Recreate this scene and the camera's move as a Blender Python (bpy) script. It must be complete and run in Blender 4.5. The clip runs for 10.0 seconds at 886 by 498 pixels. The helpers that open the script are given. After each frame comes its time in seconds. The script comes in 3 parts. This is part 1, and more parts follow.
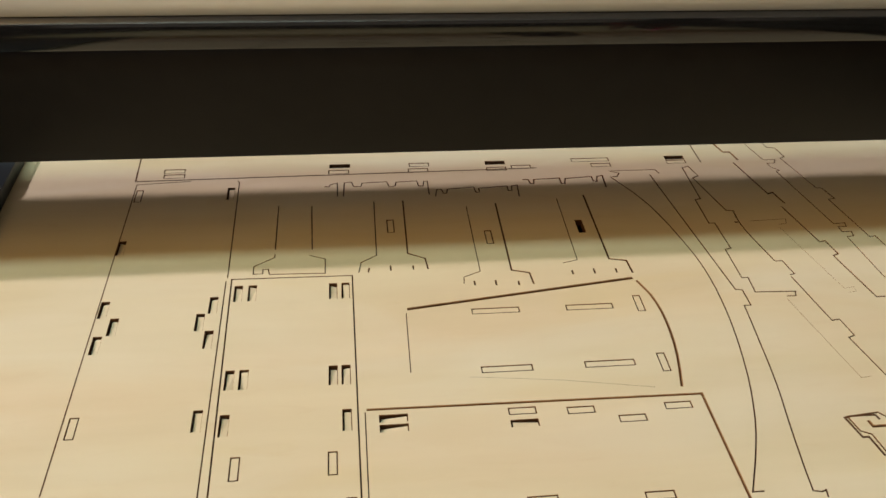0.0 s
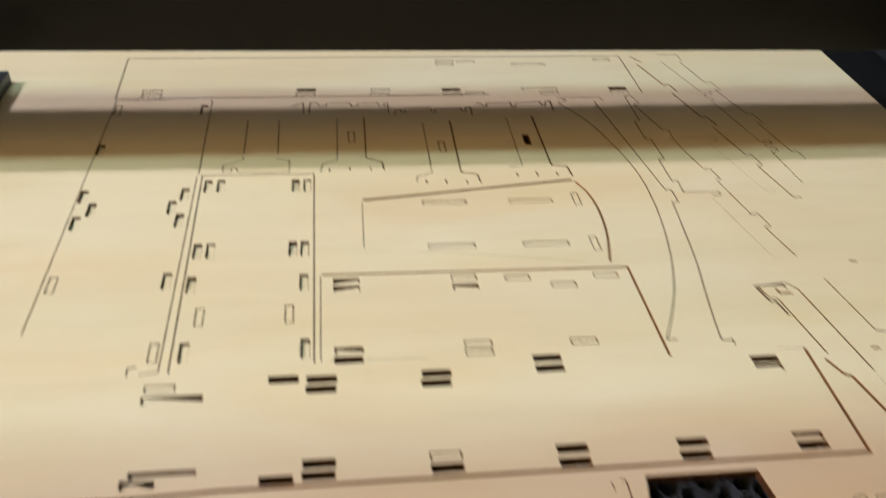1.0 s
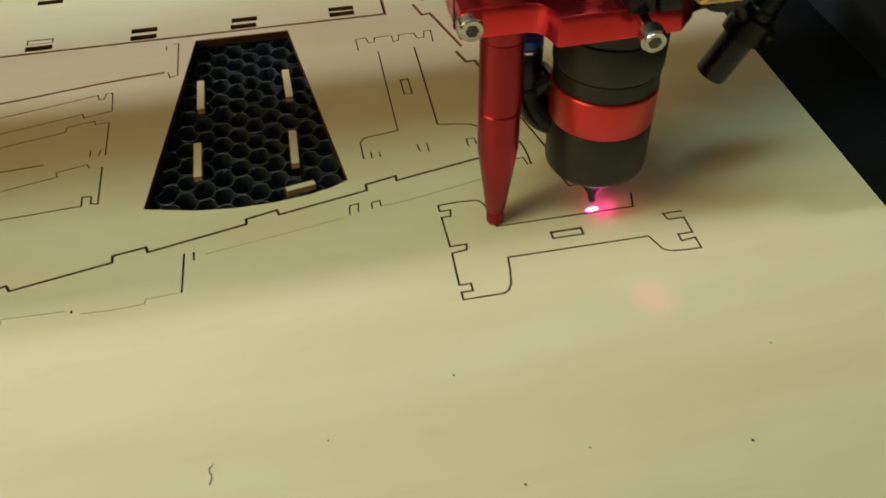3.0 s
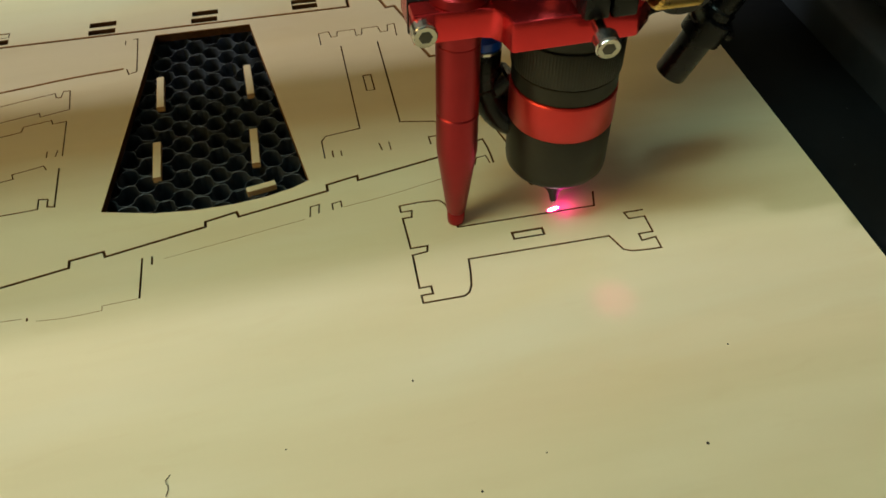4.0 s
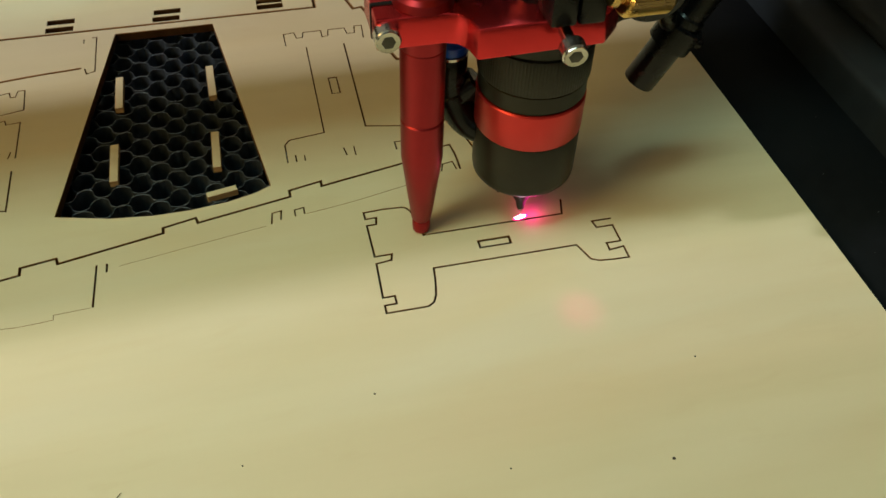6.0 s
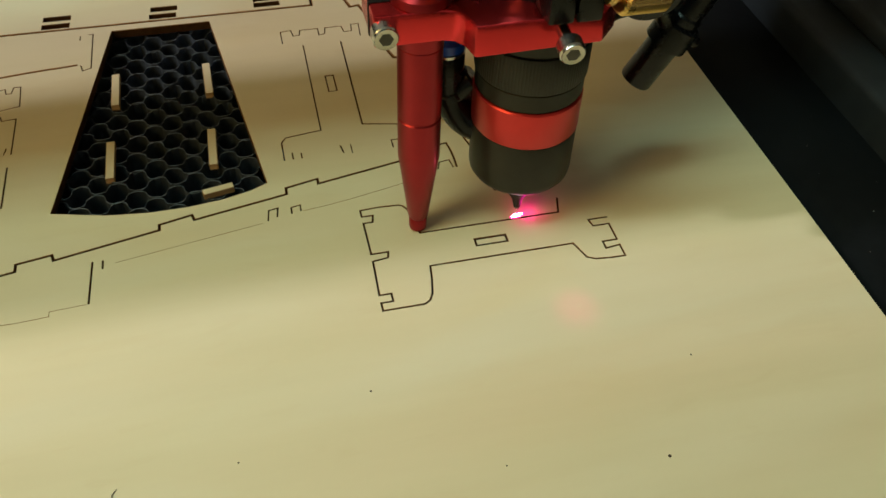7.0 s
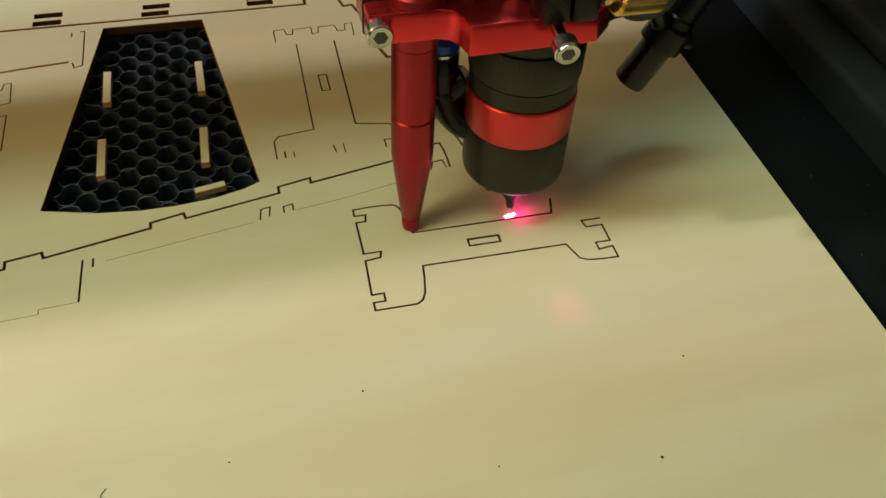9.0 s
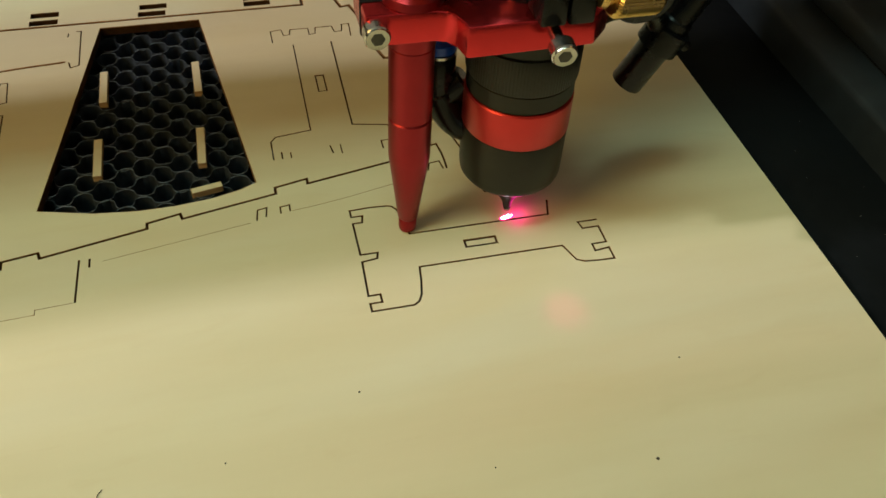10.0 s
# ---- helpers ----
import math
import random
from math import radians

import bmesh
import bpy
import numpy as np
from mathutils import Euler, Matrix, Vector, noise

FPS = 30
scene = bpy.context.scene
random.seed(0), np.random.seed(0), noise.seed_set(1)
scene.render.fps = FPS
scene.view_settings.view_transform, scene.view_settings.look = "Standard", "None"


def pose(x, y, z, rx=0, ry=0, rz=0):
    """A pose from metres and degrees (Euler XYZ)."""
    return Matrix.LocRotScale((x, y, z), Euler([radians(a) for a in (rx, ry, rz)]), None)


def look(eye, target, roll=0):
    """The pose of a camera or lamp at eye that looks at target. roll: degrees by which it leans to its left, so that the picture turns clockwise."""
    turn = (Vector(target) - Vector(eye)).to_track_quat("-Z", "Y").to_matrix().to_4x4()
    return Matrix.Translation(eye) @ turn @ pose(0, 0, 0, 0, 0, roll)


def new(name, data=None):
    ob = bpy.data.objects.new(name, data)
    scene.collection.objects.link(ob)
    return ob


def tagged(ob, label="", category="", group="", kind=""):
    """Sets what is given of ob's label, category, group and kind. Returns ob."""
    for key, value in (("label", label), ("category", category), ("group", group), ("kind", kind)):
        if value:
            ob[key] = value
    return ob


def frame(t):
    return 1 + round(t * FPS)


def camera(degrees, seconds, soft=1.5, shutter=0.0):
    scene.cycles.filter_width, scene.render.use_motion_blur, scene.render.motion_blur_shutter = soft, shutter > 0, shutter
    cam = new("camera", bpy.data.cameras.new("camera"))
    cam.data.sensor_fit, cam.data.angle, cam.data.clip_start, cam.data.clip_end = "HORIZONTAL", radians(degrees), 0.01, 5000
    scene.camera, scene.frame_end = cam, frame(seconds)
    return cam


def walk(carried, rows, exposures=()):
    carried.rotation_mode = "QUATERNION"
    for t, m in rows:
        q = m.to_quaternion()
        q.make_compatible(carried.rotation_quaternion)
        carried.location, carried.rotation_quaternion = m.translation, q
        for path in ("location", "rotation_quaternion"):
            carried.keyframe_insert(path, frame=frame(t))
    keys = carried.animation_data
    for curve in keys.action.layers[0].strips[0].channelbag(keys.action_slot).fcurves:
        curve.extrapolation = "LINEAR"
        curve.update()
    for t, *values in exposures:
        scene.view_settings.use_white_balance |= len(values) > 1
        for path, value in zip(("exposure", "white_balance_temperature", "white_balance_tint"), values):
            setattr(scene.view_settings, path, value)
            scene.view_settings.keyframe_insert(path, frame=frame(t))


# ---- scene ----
# Bed of a laser cutter with a plywood sheet being cut; lengths in the plan are centimetres.
CM = 0.01

# ---- camera ----
cam = camera(54.0, 10.0, soft=1.55, shutter=0.3)
walk(cam, [
    (0, look((-0.1824, 0.0264, 0.2079), (-0.1618, 0.1827, 0.0848), 2.5)),
    (0.5, look((-0.1832, 0.0262, 0.2081), (-0.1618, 0.1827, 0.0854), 2.7)),
    (0.7, look((-0.1840, 0.0219, 0.2061), (-0.1613, 0.1787, 0.0841), 2.9)),
    (1, look((-0.1745, -0.0268, 0.1871), (-0.1504, 0.1322, 0.0682), 3.5)),
    (1.3, look((-0.1448, -0.0736, 0.1800), (-0.1231, 0.0810, 0.0550), 2.5)),
    (1.5, look((-0.1251, -0.0914, 0.1737), (-0.1017, 0.0615, 0.0469), 1.7)),
    (1.7, look((-0.1056, -0.0990, 0.1709), (-0.0816, 0.0497, 0.0393), 0.5)),
    (2, look((-0.0899, -0.1104, 0.1664), (-0.0652, 0.0337, 0.0299), -0.3)),
    (2.2, look((-0.0855, -0.1211, 0.1636), (-0.0605, 0.0224, 0.0266), -0.5)),
    (3.3, look((-0.0547, -0.1639, 0.1621), (-0.0280, -0.0275, 0.0183), -1.1)),
    (3.5, look((-0.0552, -0.1617, 0.1629), (-0.0258, -0.0269, 0.0181), -0.2)),
    (4, look((-0.0524, -0.1553, 0.1664), (-0.0230, -0.0213, 0.0209), -0.2)),
    (4.5, look((-0.0486, -0.1499, 0.1704), (-0.0172, -0.0164, 0.0249), 0.4)),
    (5, look((-0.0480, -0.1500, 0.1667), (-0.0150, -0.0169, 0.0212), 1.0)),
    (5.5, look((-0.0489, -0.1514, 0.1652), (-0.0140, -0.0187, 0.0197), 1.8)),
    (6, look((-0.0492, -0.1508, 0.1648), (-0.0138, -0.0184, 0.0191), 2.0)),
    (7.5, look((-0.0498, -0.1514, 0.1637), (-0.0127, -0.0193, 0.0182), 2.8)),
    (8, look((-0.0496, -0.1514, 0.1628), (-0.0122, -0.0189, 0.0177), 2.9)),
    (8.5, look((-0.0488, -0.1515, 0.1630), (-0.0114, -0.0189, 0.0180), 3.0)),
    (9, look((-0.0501, -0.1511, 0.1635), (-0.0115, -0.0190, 0.0183), 3.5)),
    (9.5, look((-0.0497, -0.1513, 0.1634), (-0.0110, -0.0189, 0.0186), 3.6)),
    (10, look((-0.0503, -0.1510, 0.1639), (-0.0108, -0.0192, 0.0188), 3.9)),
], exposures=[
    (0.0, -0.2, 5820, 7), (0.7, -0.26, 5780, 8), (1.0, 0.0, 5420, 5), (1.3, -0.12, 5330, 1), (1.6, -0.16, 5280, -5),
    (2.2, -0.2, 5200, -12), (3.5, -0.34, 5340, -15), (6.0, -0.31, 5400, -15), (10.0, -0.32, 5530, -15)])

# ---- light ----
world = bpy.data.worlds.new("room_air")
scene.world = world
world.use_nodes = True
world.node_tree.nodes["Background"].inputs["Color"].default_value = (1.0, 0.84, 0.58, 1)
world.node_tree.nodes["Background"].inputs["Strength"].default_value = 0.03


def area_lamp(name, eye, target, sx, sy, watts, colour):
    data = bpy.data.lights.new(name, "AREA")
    data.shape, data.size, data.size_y, data.energy, data.color = "RECTANGLE", sx, sy, watts, colour
    ob = new(name, data)
    ob.matrix_world = look(eye, target)
    return ob


area_lamp("ceiling_lamp_light", (-0.70, -0.27, 1.90), (-0.70, -0.27, 0.0), 1.1, 0.24, 17.0, (0.82, 1.0, 0.87))
area_lamp("side_ceiling_lamp_light", (-2.2, 0.09, 1.84), (-0.02, 0.09, 0.0), 0.11, 0.11, 63.0, (1.0, 0.79, 0.81))
# Warm fill from the left, added to lift and tint the shadow band.
area_lamp("fill_lamp_light", (-1.15, -0.36, 0.85), (-0.1, 0.0, 0.0), 0.7, 0.7, 13.2, (1.0, 0.56, 0.16))


# ---- materials ----
def material(name, colour, rough=0.5, metal=0.0, scale=0.0, amount=0.2, bump=0.0, stretch=(1, 1, 1), coat=0.0, second=None, sheen=0.5):
    """Principled surface with two scales of noise that shift its colour and gloss, and a fine relief."""
    m = bpy.data.materials.new(name)
    m.use_nodes = True
    nt = m.node_tree
    n, link = nt.nodes, nt.links
    b = n["Principled BSDF"]
    b.inputs["Base Color"].default_value = (*colour, 1)
    b.inputs["Roughness"].default_value = rough
    b.inputs["Metallic"].default_value = metal
    b.inputs["Specular IOR Level"].default_value = sheen
    b.inputs["Coat Weight"].default_value = coat
    if scale:
        co, mp = n.new("ShaderNodeTexCoord"), n.new("ShaderNodeMapping")
        mp.inputs["Scale"].default_value = stretch
        link.new(co.outputs["Object"], mp.inputs["Vector"])
        fine, broad = n.new("ShaderNodeTexNoise"), n.new("ShaderNodeTexNoise")
        fine.inputs["Scale"].default_value, broad.inputs["Scale"].default_value = scale, scale * 0.13
        fine.inputs["Detail"].default_value, broad.inputs["Detail"].default_value = 6, 3
        for t in (fine, broad):
            link.new(mp.outputs["Vector"], t.inputs["Vector"])
        add = n.new("ShaderNodeMath")
        add.operation = "MULTIPLY_ADD"
        add.inputs[1].default_value = 0.5
        link.new(fine.outputs["Fac"], add.inputs[0])
        half = n.new("ShaderNodeMath")
        half.operation = "MULTIPLY"
        half.inputs[1].default_value = 0.5
        link.new(broad.outputs["Fac"], half.inputs[0])
        link.new(half.outputs[0], add.inputs[2])
        ramp = n.new("ShaderNodeValToRGB")
        ramp.color_ramp.elements[0].position, ramp.color_ramp.elements[1].position = 0.3, 0.7
        low = tuple(c * (1 - amount) for c in colour) if second is None else second
        high = tuple(min(1, c * (1 + amount)) for c in colour)
        ramp.color_ramp.elements[0].color, ramp.color_ramp.elements[1].color = (*low, 1), (*high, 1)
        link.new(add.outputs[0], ramp.inputs["Fac"])
        link.new(ramp.outputs["Color"], b.inputs["Base Color"])
        gl = n.new("ShaderNodeMapRange")
        gl.inputs["To Min"].default_value, gl.inputs["To Max"].default_value = max(0.02, rough - 0.08), min(1, rough + 0.08)
        link.new(fine.outputs["Fac"], gl.inputs["Value"])
        link.new(gl.outputs["Result"], b.inputs["Roughness"])
        if bump:
            bp = n.new("ShaderNodeBump")
            bp.inputs["Strength"].default_value, bp.inputs["Distance"].default_value = bump, 0.0004
            link.new(fine.outputs["Fac"], bp.inputs["Height"])
            link.new(bp.outputs["Normal"], b.inputs["Normal"])
    return m


PLY = material("birch_ply_face", (0.655, 0.58, 0.375), 0.48, scale=90, amount=0.07, bump=0.10, stretch=(0.12, 1, 1), second=(0.61, 0.53, 0.32))


def veneer_mottling(m):
    """Rosy and straw-coloured drifts of the veneer, a hand wide, and thin darker growth lines."""
    n, link = m.node_tree.nodes, m.node_tree.links
    b = n["Principled BSDF"]
    base = b.inputs["Base Color"].links[0].from_socket
    co, mp = n.new("ShaderNodeTexCoord"), n.new("ShaderNodeMapping")
    mp.inputs["Scale"].default_value = (0.28, 1, 1)
    mp.inputs["Rotation"].default_value = (0, 0, 0.05)
    link.new(co.outputs["Object"], mp.inputs["Vector"])
    for scale, detail, low, high, tint, power in ((16, 2, 0.42, 0.68, (1.0, 0.93, 0.91, 1), 0.8), (38, 4, 0.54, 0.74, (1.0, 0.97, 0.82, 1), 0.5), (150, 3, 0.60, 0.72, (0.92, 0.87, 0.80, 1), 0.28)):
        t, rng_, mix = n.new("ShaderNodeTexNoise"), n.new("ShaderNodeMapRange"), n.new("ShaderNodeMix")
        t.inputs["Scale"].default_value, t.inputs["Detail"].default_value, t.inputs["Distortion"].default_value = scale, detail, 0.6
        link.new(mp.outputs["Vector"], t.inputs["Vector"])
        rng_.inputs["From Min"].default_value, rng_.inputs["From Max"].default_value, rng_.inputs["To Max"].default_value = low, high, power
        link.new(t.outputs["Fac"], rng_.inputs["Value"])
        mix.data_type, mix.blend_type = "RGBA", "MULTIPLY"
        link.new(rng_.outputs["Result"], mix.inputs[0])
        link.new(base, mix.inputs[6])
        mix.inputs[7].default_value = tint
        base = mix.outputs[2]
    # pale, washed-out drifts along the grain
    t, rng_, mix = n.new("ShaderNodeTexNoise"), n.new("ShaderNodeMapRange"), n.new("ShaderNodeMix")
    t.inputs["Scale"].default_value, t.inputs["Detail"].default_value, t.inputs["Distortion"].default_value = 26, 4, 0.9
    link.new(mp.outputs["Vector"], t.inputs["Vector"])
    rng_.inputs["From Min"].default_value, rng_.inputs["From Max"].default_value, rng_.inputs["To Max"].default_value = 0.46, 0.70, 0.55
    link.new(t.outputs["Fac"], rng_.inputs["Value"])
    mix.data_type = "RGBA"
    link.new(rng_.outputs["Result"], mix.inputs[0])
    link.new(base, mix.inputs[6])
    mix.inputs[7].default_value = (0.70, 0.64, 0.46, 1)
    link.new(mix.outputs[2], b.inputs["Base Color"])


veneer_mottling(PLY)
CHAR = material("charred_cut_edge", (0.075, 0.036, 0.014), 0.9, scale=400, amount=0.5, bump=0.3, sheen=0.08)
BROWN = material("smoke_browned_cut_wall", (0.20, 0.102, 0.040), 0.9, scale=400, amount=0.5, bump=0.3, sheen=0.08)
SCORCH = material("scorched_veneer_edge", (0.26, 0.135, 0.05), 0.85, scale=260, amount=0.5, bump=0.2, sheen=0.1)
PLYEDGE = material("plywood_edge", (0.42, 0.27, 0.12), 0.7, scale=300, amount=0.3, bump=0.2, stretch=(0.1, 0.1, 3))
SOOT = material("soot_black_metal_and_slit_shade", (0.012, 0.012, 0.012), 0.55, scale=60, amount=0.4, bump=0.1, sheen=0.12)
RAILBLACK = material("black_powder_coat", (0.0065, 0.0072, 0.0078), 0.5, scale=220, amount=0.3, bump=0.15, sheen=0.09)
RAILFACE = material("rail_semi_gloss_black", (0.019, 0.0225, 0.0255), 0.38, scale=160, amount=0.3, bump=0.08, sheen=0.3)
# Foil walls darker, rims lighter: cell shade and edge highlights put into the colour.
CELL = material("sooty_shaded_foil", (0.155, 0.185, 0.225), 0.40, 0.85, scale=140, amount=0.6, bump=0.2)
RIM = material("foil_rim_highlight", (0.36, 0.40, 0.45), 0.42, 0.8, scale=90, amount=0.6, bump=0.1)
TRAY = material("tray_steel_and_shade", (0.010, 0.011, 0.012), 0.6, scale=40, amount=0.4, sheen=0.12)
RED = material("red_anodised_aluminium", (0.62, 0.034, 0.042), 0.24, 0.92, scale=180, amount=0.12, bump=0.03)
POINTER = material("dark_red_anodised", (0.29, 0.017, 0.024), 0.36, 0.8, scale=180, amount=0.12, bump=0.03)
REDBAND = material("red_anodised_band", (0.56, 0.030, 0.030), 0.34, 0.6, scale=180, amount=0.08, bump=0.02)
GREY = material("dark_anodised_aluminium", (0.036, 0.035, 0.028), 0.42, 0.7, scale=240, amount=0.15, bump=0.04)
GLOSS = material("black_gloss_tube", (0.008, 0.008, 0.008), 0.12, 0.0, scale=120, amount=0.3, bump=0.02, coat=0.3)
BLACK = material("black_plastic", (0.004, 0.004, 0.004), 0.26, 0.0, scale=200, amount=0.3, bump=0.05, sheen=0.28)
BRASS = material("brass", (0.62, 0.43, 0.14), 0.28, 1.0, scale=200, amount=0.12, bump=0.03)
STEEL = material("stainless_screw", (0.56, 0.54, 0.49), 0.24, 1.0, scale=200, amount=0.15)
HOLE = material("hex_socket_shade", (0.10, 0.095, 0.085), 0.35, 0.9, scale=300, amount=0.5)
BLUE = material("blue_plastic", (0.01, 0.06, 0.42), 0.3)
RUBBER = material("black_cable_rubber", (0.008, 0.008, 0.008), 0.45)
REDWIRE = material("red_wire_insulation", (0.48, 0.02, 0.015), 0.35)
SLEEVE = material("clear_heat_shrink", (0.50, 0.42, 0.38), 0.25)
ALU = material("extruded_aluminium", (0.75, 0.75, 0.70), 0.40, 0.45, scale=120, amount=0.12, stretch=(0.02, 1, 1), bump=0.05)
BEAM = material("beam_dark_brown_black", (0.0085, 0.0075, 0.0058), 0.42, scale=120, amount=0.25, bump=0.05, sheen=0.16)
BARSTEEL = material("blued_steel", (0.035, 0.045, 0.05), 0.45, 0.3, scale=60, amount=0.3, bump=0.06)
PAINT = material("room_wall_paint", (0.55, 0.52, 0.45), 0.8, scale=6, amount=0.06)
DUST = material("pale_dust", (0.26, 0.25, 0.22), 0.9)
DOTMARK = material("dark_speck", (0.03, 0.02, 0.012), 0.8)


def glowing(name, colour, strength):
    m = bpy.data.materials.new(name)
    m.use_nodes = True
    b = m.node_tree.nodes["Principled BSDF"]
    b.inputs["Base Color"].default_value = (*colour, 1)
    b.inputs["Emission Color"].default_value = (*colour, 1)
    b.inputs["Emission Strength"].default_value = strength
    return m


LASER = glowing("laser_spot_glow", (1.0, 0.01, 0.20), 4.0)
CORE = glowing("laser_spot_core", (1.0, 0.75, 0.85), 14.0)
LAMPGLASS = glowing("lamp_diffuser_glow", (1.0, 0.94, 0.74), 3.0)


# ---- building helpers ----
def thing(name, label, category, place=(0, 0, 0), group="", kind=""):
    ob = new(name)
    ob.empty_display_size = 0.01
    ob.matrix_world = Matrix.Translation(Vector(place) * CM)
    return tagged(ob, label, category, group, kind)


def mesh_of(name, bm, mats):
    me = bpy.data.meshes.new(name)
    bmesh.ops.scale(bm, vec=(CM, CM, CM), verts=bm.verts)
    bm.to_mesh(me)
    bm.free()
    for m in mats if isinstance(mats, (list, tuple)) else [mats]:
        me.materials.append(m)
    return me


def smooth(me, degrees=35):
    me.polygons.foreach_set("use_smooth", [True] * len(me.polygons))
    me.set_sharp_from_angle(angle=radians(degrees))


def part(name, bm, mats, parent=None, label="", soft=True):
    """Links a bmesh drawn in centimetres as one mesh, in its parent's frame."""
    me = mesh_of(name, bm, mats)
    if soft:
        smooth(me)
    ob = new(name, me)
    ob.parent = parent
    return tagged(ob, label)


def box(x0, x1, y0, y1, z0, z1, bevel=0.0, seg=2):
    bm = bmesh.new()
    bmesh.ops.create_cube(bm, size=1)
    for v in bm.verts:
        v.co = Vector(((x0 + x1) / 2 + v.co.x * (x1 - x0), (y0 + y1) / 2 + v.co.y * (y1 - y0), (z0 + z1) / 2 + v.co.z * (z1 - z0)))
    if bevel:
        bmesh.ops.bevel(bm, geom=list(bm.edges), offset=bevel, segments=seg, profile=0.5, affect="EDGES")
    return bm


def lathe(profile, base=(0, 0, 0), way=(0, 0, 1), steps=40, ribs=0, depth=0.0):
    """A turned body: (radius, height) pairs round the line from base along way; ribs knurl it."""
    bm = bmesh.new()
    turn = Vector((0, 0, 1)).rotation_difference(Vector(way)).to_matrix()
    rings = []
    for r, h in profile:
        ring = []
        for i in range(steps):
            a = 2 * math.pi * i / steps
            rr = r - (depth if ribs and i % 2 else 0.0) * (1 if r > 0.05 else 0)
            ring.append(bm.verts.new(Vector(base) + turn @ Vector((rr * math.cos(a), rr * math.sin(a), h))))
        rings.append(ring)
    for a, b in zip(rings, rings[1:]):
        for i in range(steps):
            j = (i + 1) % steps
            bm.faces.new((a[i], a[j], b[j], b[i]))
    bm.faces.new(rings[0][::-1])
    bm.faces.new(rings[-1])
    return bm


def prism(outline, z0, z1, bevel=0.0):
    """An upright slab with the given plan outline."""
    bm = bmesh.new()
    low = [bm.verts.new((x, y, z0)) for x, y in outline]
    high = [bm.verts.new((x, y, z1)) for x, y in outline]
    n = len(outline)
    bm.faces.new(low[::-1])
    bm.faces.new(high)
    for i in range(n):
        j = (i + 1) % n
        bm.faces.new((low[i], low[j], high[j], high[i]))
    bmesh.ops.recalc_face_normals(bm, faces=bm.faces)
    if bevel:
        bmesh.ops.bevel(bm, geom=list(bm.edges), offset=bevel, segments=2, profile=0.5, affect="EDGES")
    return bm


def sweep(points, r, steps=12):
    """A round cord through the points, smoothed."""
    pts = [Vector(p) for p in points]
    for _ in range(3):
        fresh = [pts[0]]
        for a, b in zip(pts, pts[1:]):
            fresh += [a.lerp(b, 0.25), a.lerp(b, 0.75)]
        pts = fresh + [pts[-1]]
    bm = bmesh.new()
    rings, up = [], Vector((0.3, 0.9, 0.2)).normalized()
    for i, p in enumerate(pts):
        d = (pts[min(i + 1, len(pts) - 1)] - pts[max(i - 1, 0)]).normalized()
        u = (up - d * up.dot(d)).normalized()
        v = d.cross(u)
        rings.append([bm.verts.new(p + r * (u * math.cos(2 * math.pi * k / steps) + v * math.sin(2 * math.pi * k / steps))) for k in range(steps)])
    for a, b in zip(rings, rings[1:]):
        for k in range(steps):
            j = (k + 1) % steps
            bm.faces.new((a[k], a[j], b[j], b[k]))
    bm.faces.new(rings[0][::-1])
    bm.faces.new(rings[-1])
    bmesh.ops.recalc_face_normals(bm, faces=bm.faces)
    return bm


def join(*parts):
    """Several bmeshes as one."""
    bm = bmesh.new()
    for p in parts:
        me = bpy.data.meshes.new("joined")
        p.to_mesh(me)
        p.free()
        bm.from_mesh(me)
        bpy.data.meshes.remove(me)
    return bm


def structure(name, bm, mat, label="", category=""):
    return tagged(part(name, bm, mat), label, category, kind="structure")


# ---- room and cabinet ----
structure("floor", box(-250, 250, -250, 250, -92, -90), PAINT, "grey painted workshop floor", "floor")
structure("ceiling", box(-250, 250, -250, 250, 195, 199), PAINT, "plain ceiling above the cutter", "ceiling")
structure("wall_north", box(-250, 250, 246, 250, -90, 195), PAINT, "plain painted workshop wall", "wall")
structure("wall_south", box(-250, 250, -250, -246, -90, 195), PAINT, "plain painted workshop wall", "wall")
structure("wall_east", box(246, 250, -246, 246, -90, 195), PAINT, "plain painted workshop wall", "wall")
structure("wall_west", box(-250, -246, -246, 246, -90, 195), PAINT, "plain painted workshop wall", "wall")
for x, y, w, d in ((-70, -27, 110, 24), (-220, 9, 10, 10)):
    lamp = thing("ceiling_lamp", "white ceiling lamp above the cutter" if w > 20 else "small square white ceiling lamp beside the wall", "lamp", (x, y, 0), "ceiling lamps")
    part("housing", join(box(-w / 2 - 2, w / 2 + 2, -d / 2 - 2, d / 2 + 2, 193, 195), box(-w / 2 - 2, -w / 2, -d / 2 - 2, d / 2 + 2, 189, 193), box(w / 2, w / 2 + 2, -d / 2 - 2, d / 2 + 2, 189, 193)), ALU, lamp)
    part("diffuser", box(-w / 2, w / 2, -d / 2, d / 2, 191.5, 192.5), LAMPGLASS, lamp, "glowing white diffuser")

cabinet = thing("cutter_cabinet", "black steel cabinet of the laser cutter", "machine", (0, 0, 0), kind="structure")
part("tray", box(-60, 40, -45, 75, -4.4, -3.6), TRAY, cabinet)
part("rear_panel", box(-60, 40, 72, 75, -3.6, 24), RAILBLACK, cabinet)
part("side_panel", box(-63, -60, -45, 75, -3.6, 24), RAILBLACK, cabinet)
part("side_panel", box(40, 43, -45, 75, -3.6, 24), RAILBLACK, cabinet)
part("front_panel", box(-60, 40, -48, -45, -3.6, 6), RAILBLACK, cabinet)
part("base", box(-62, 42, -47, 74, -90, -4.4), RAILBLACK, cabinet)

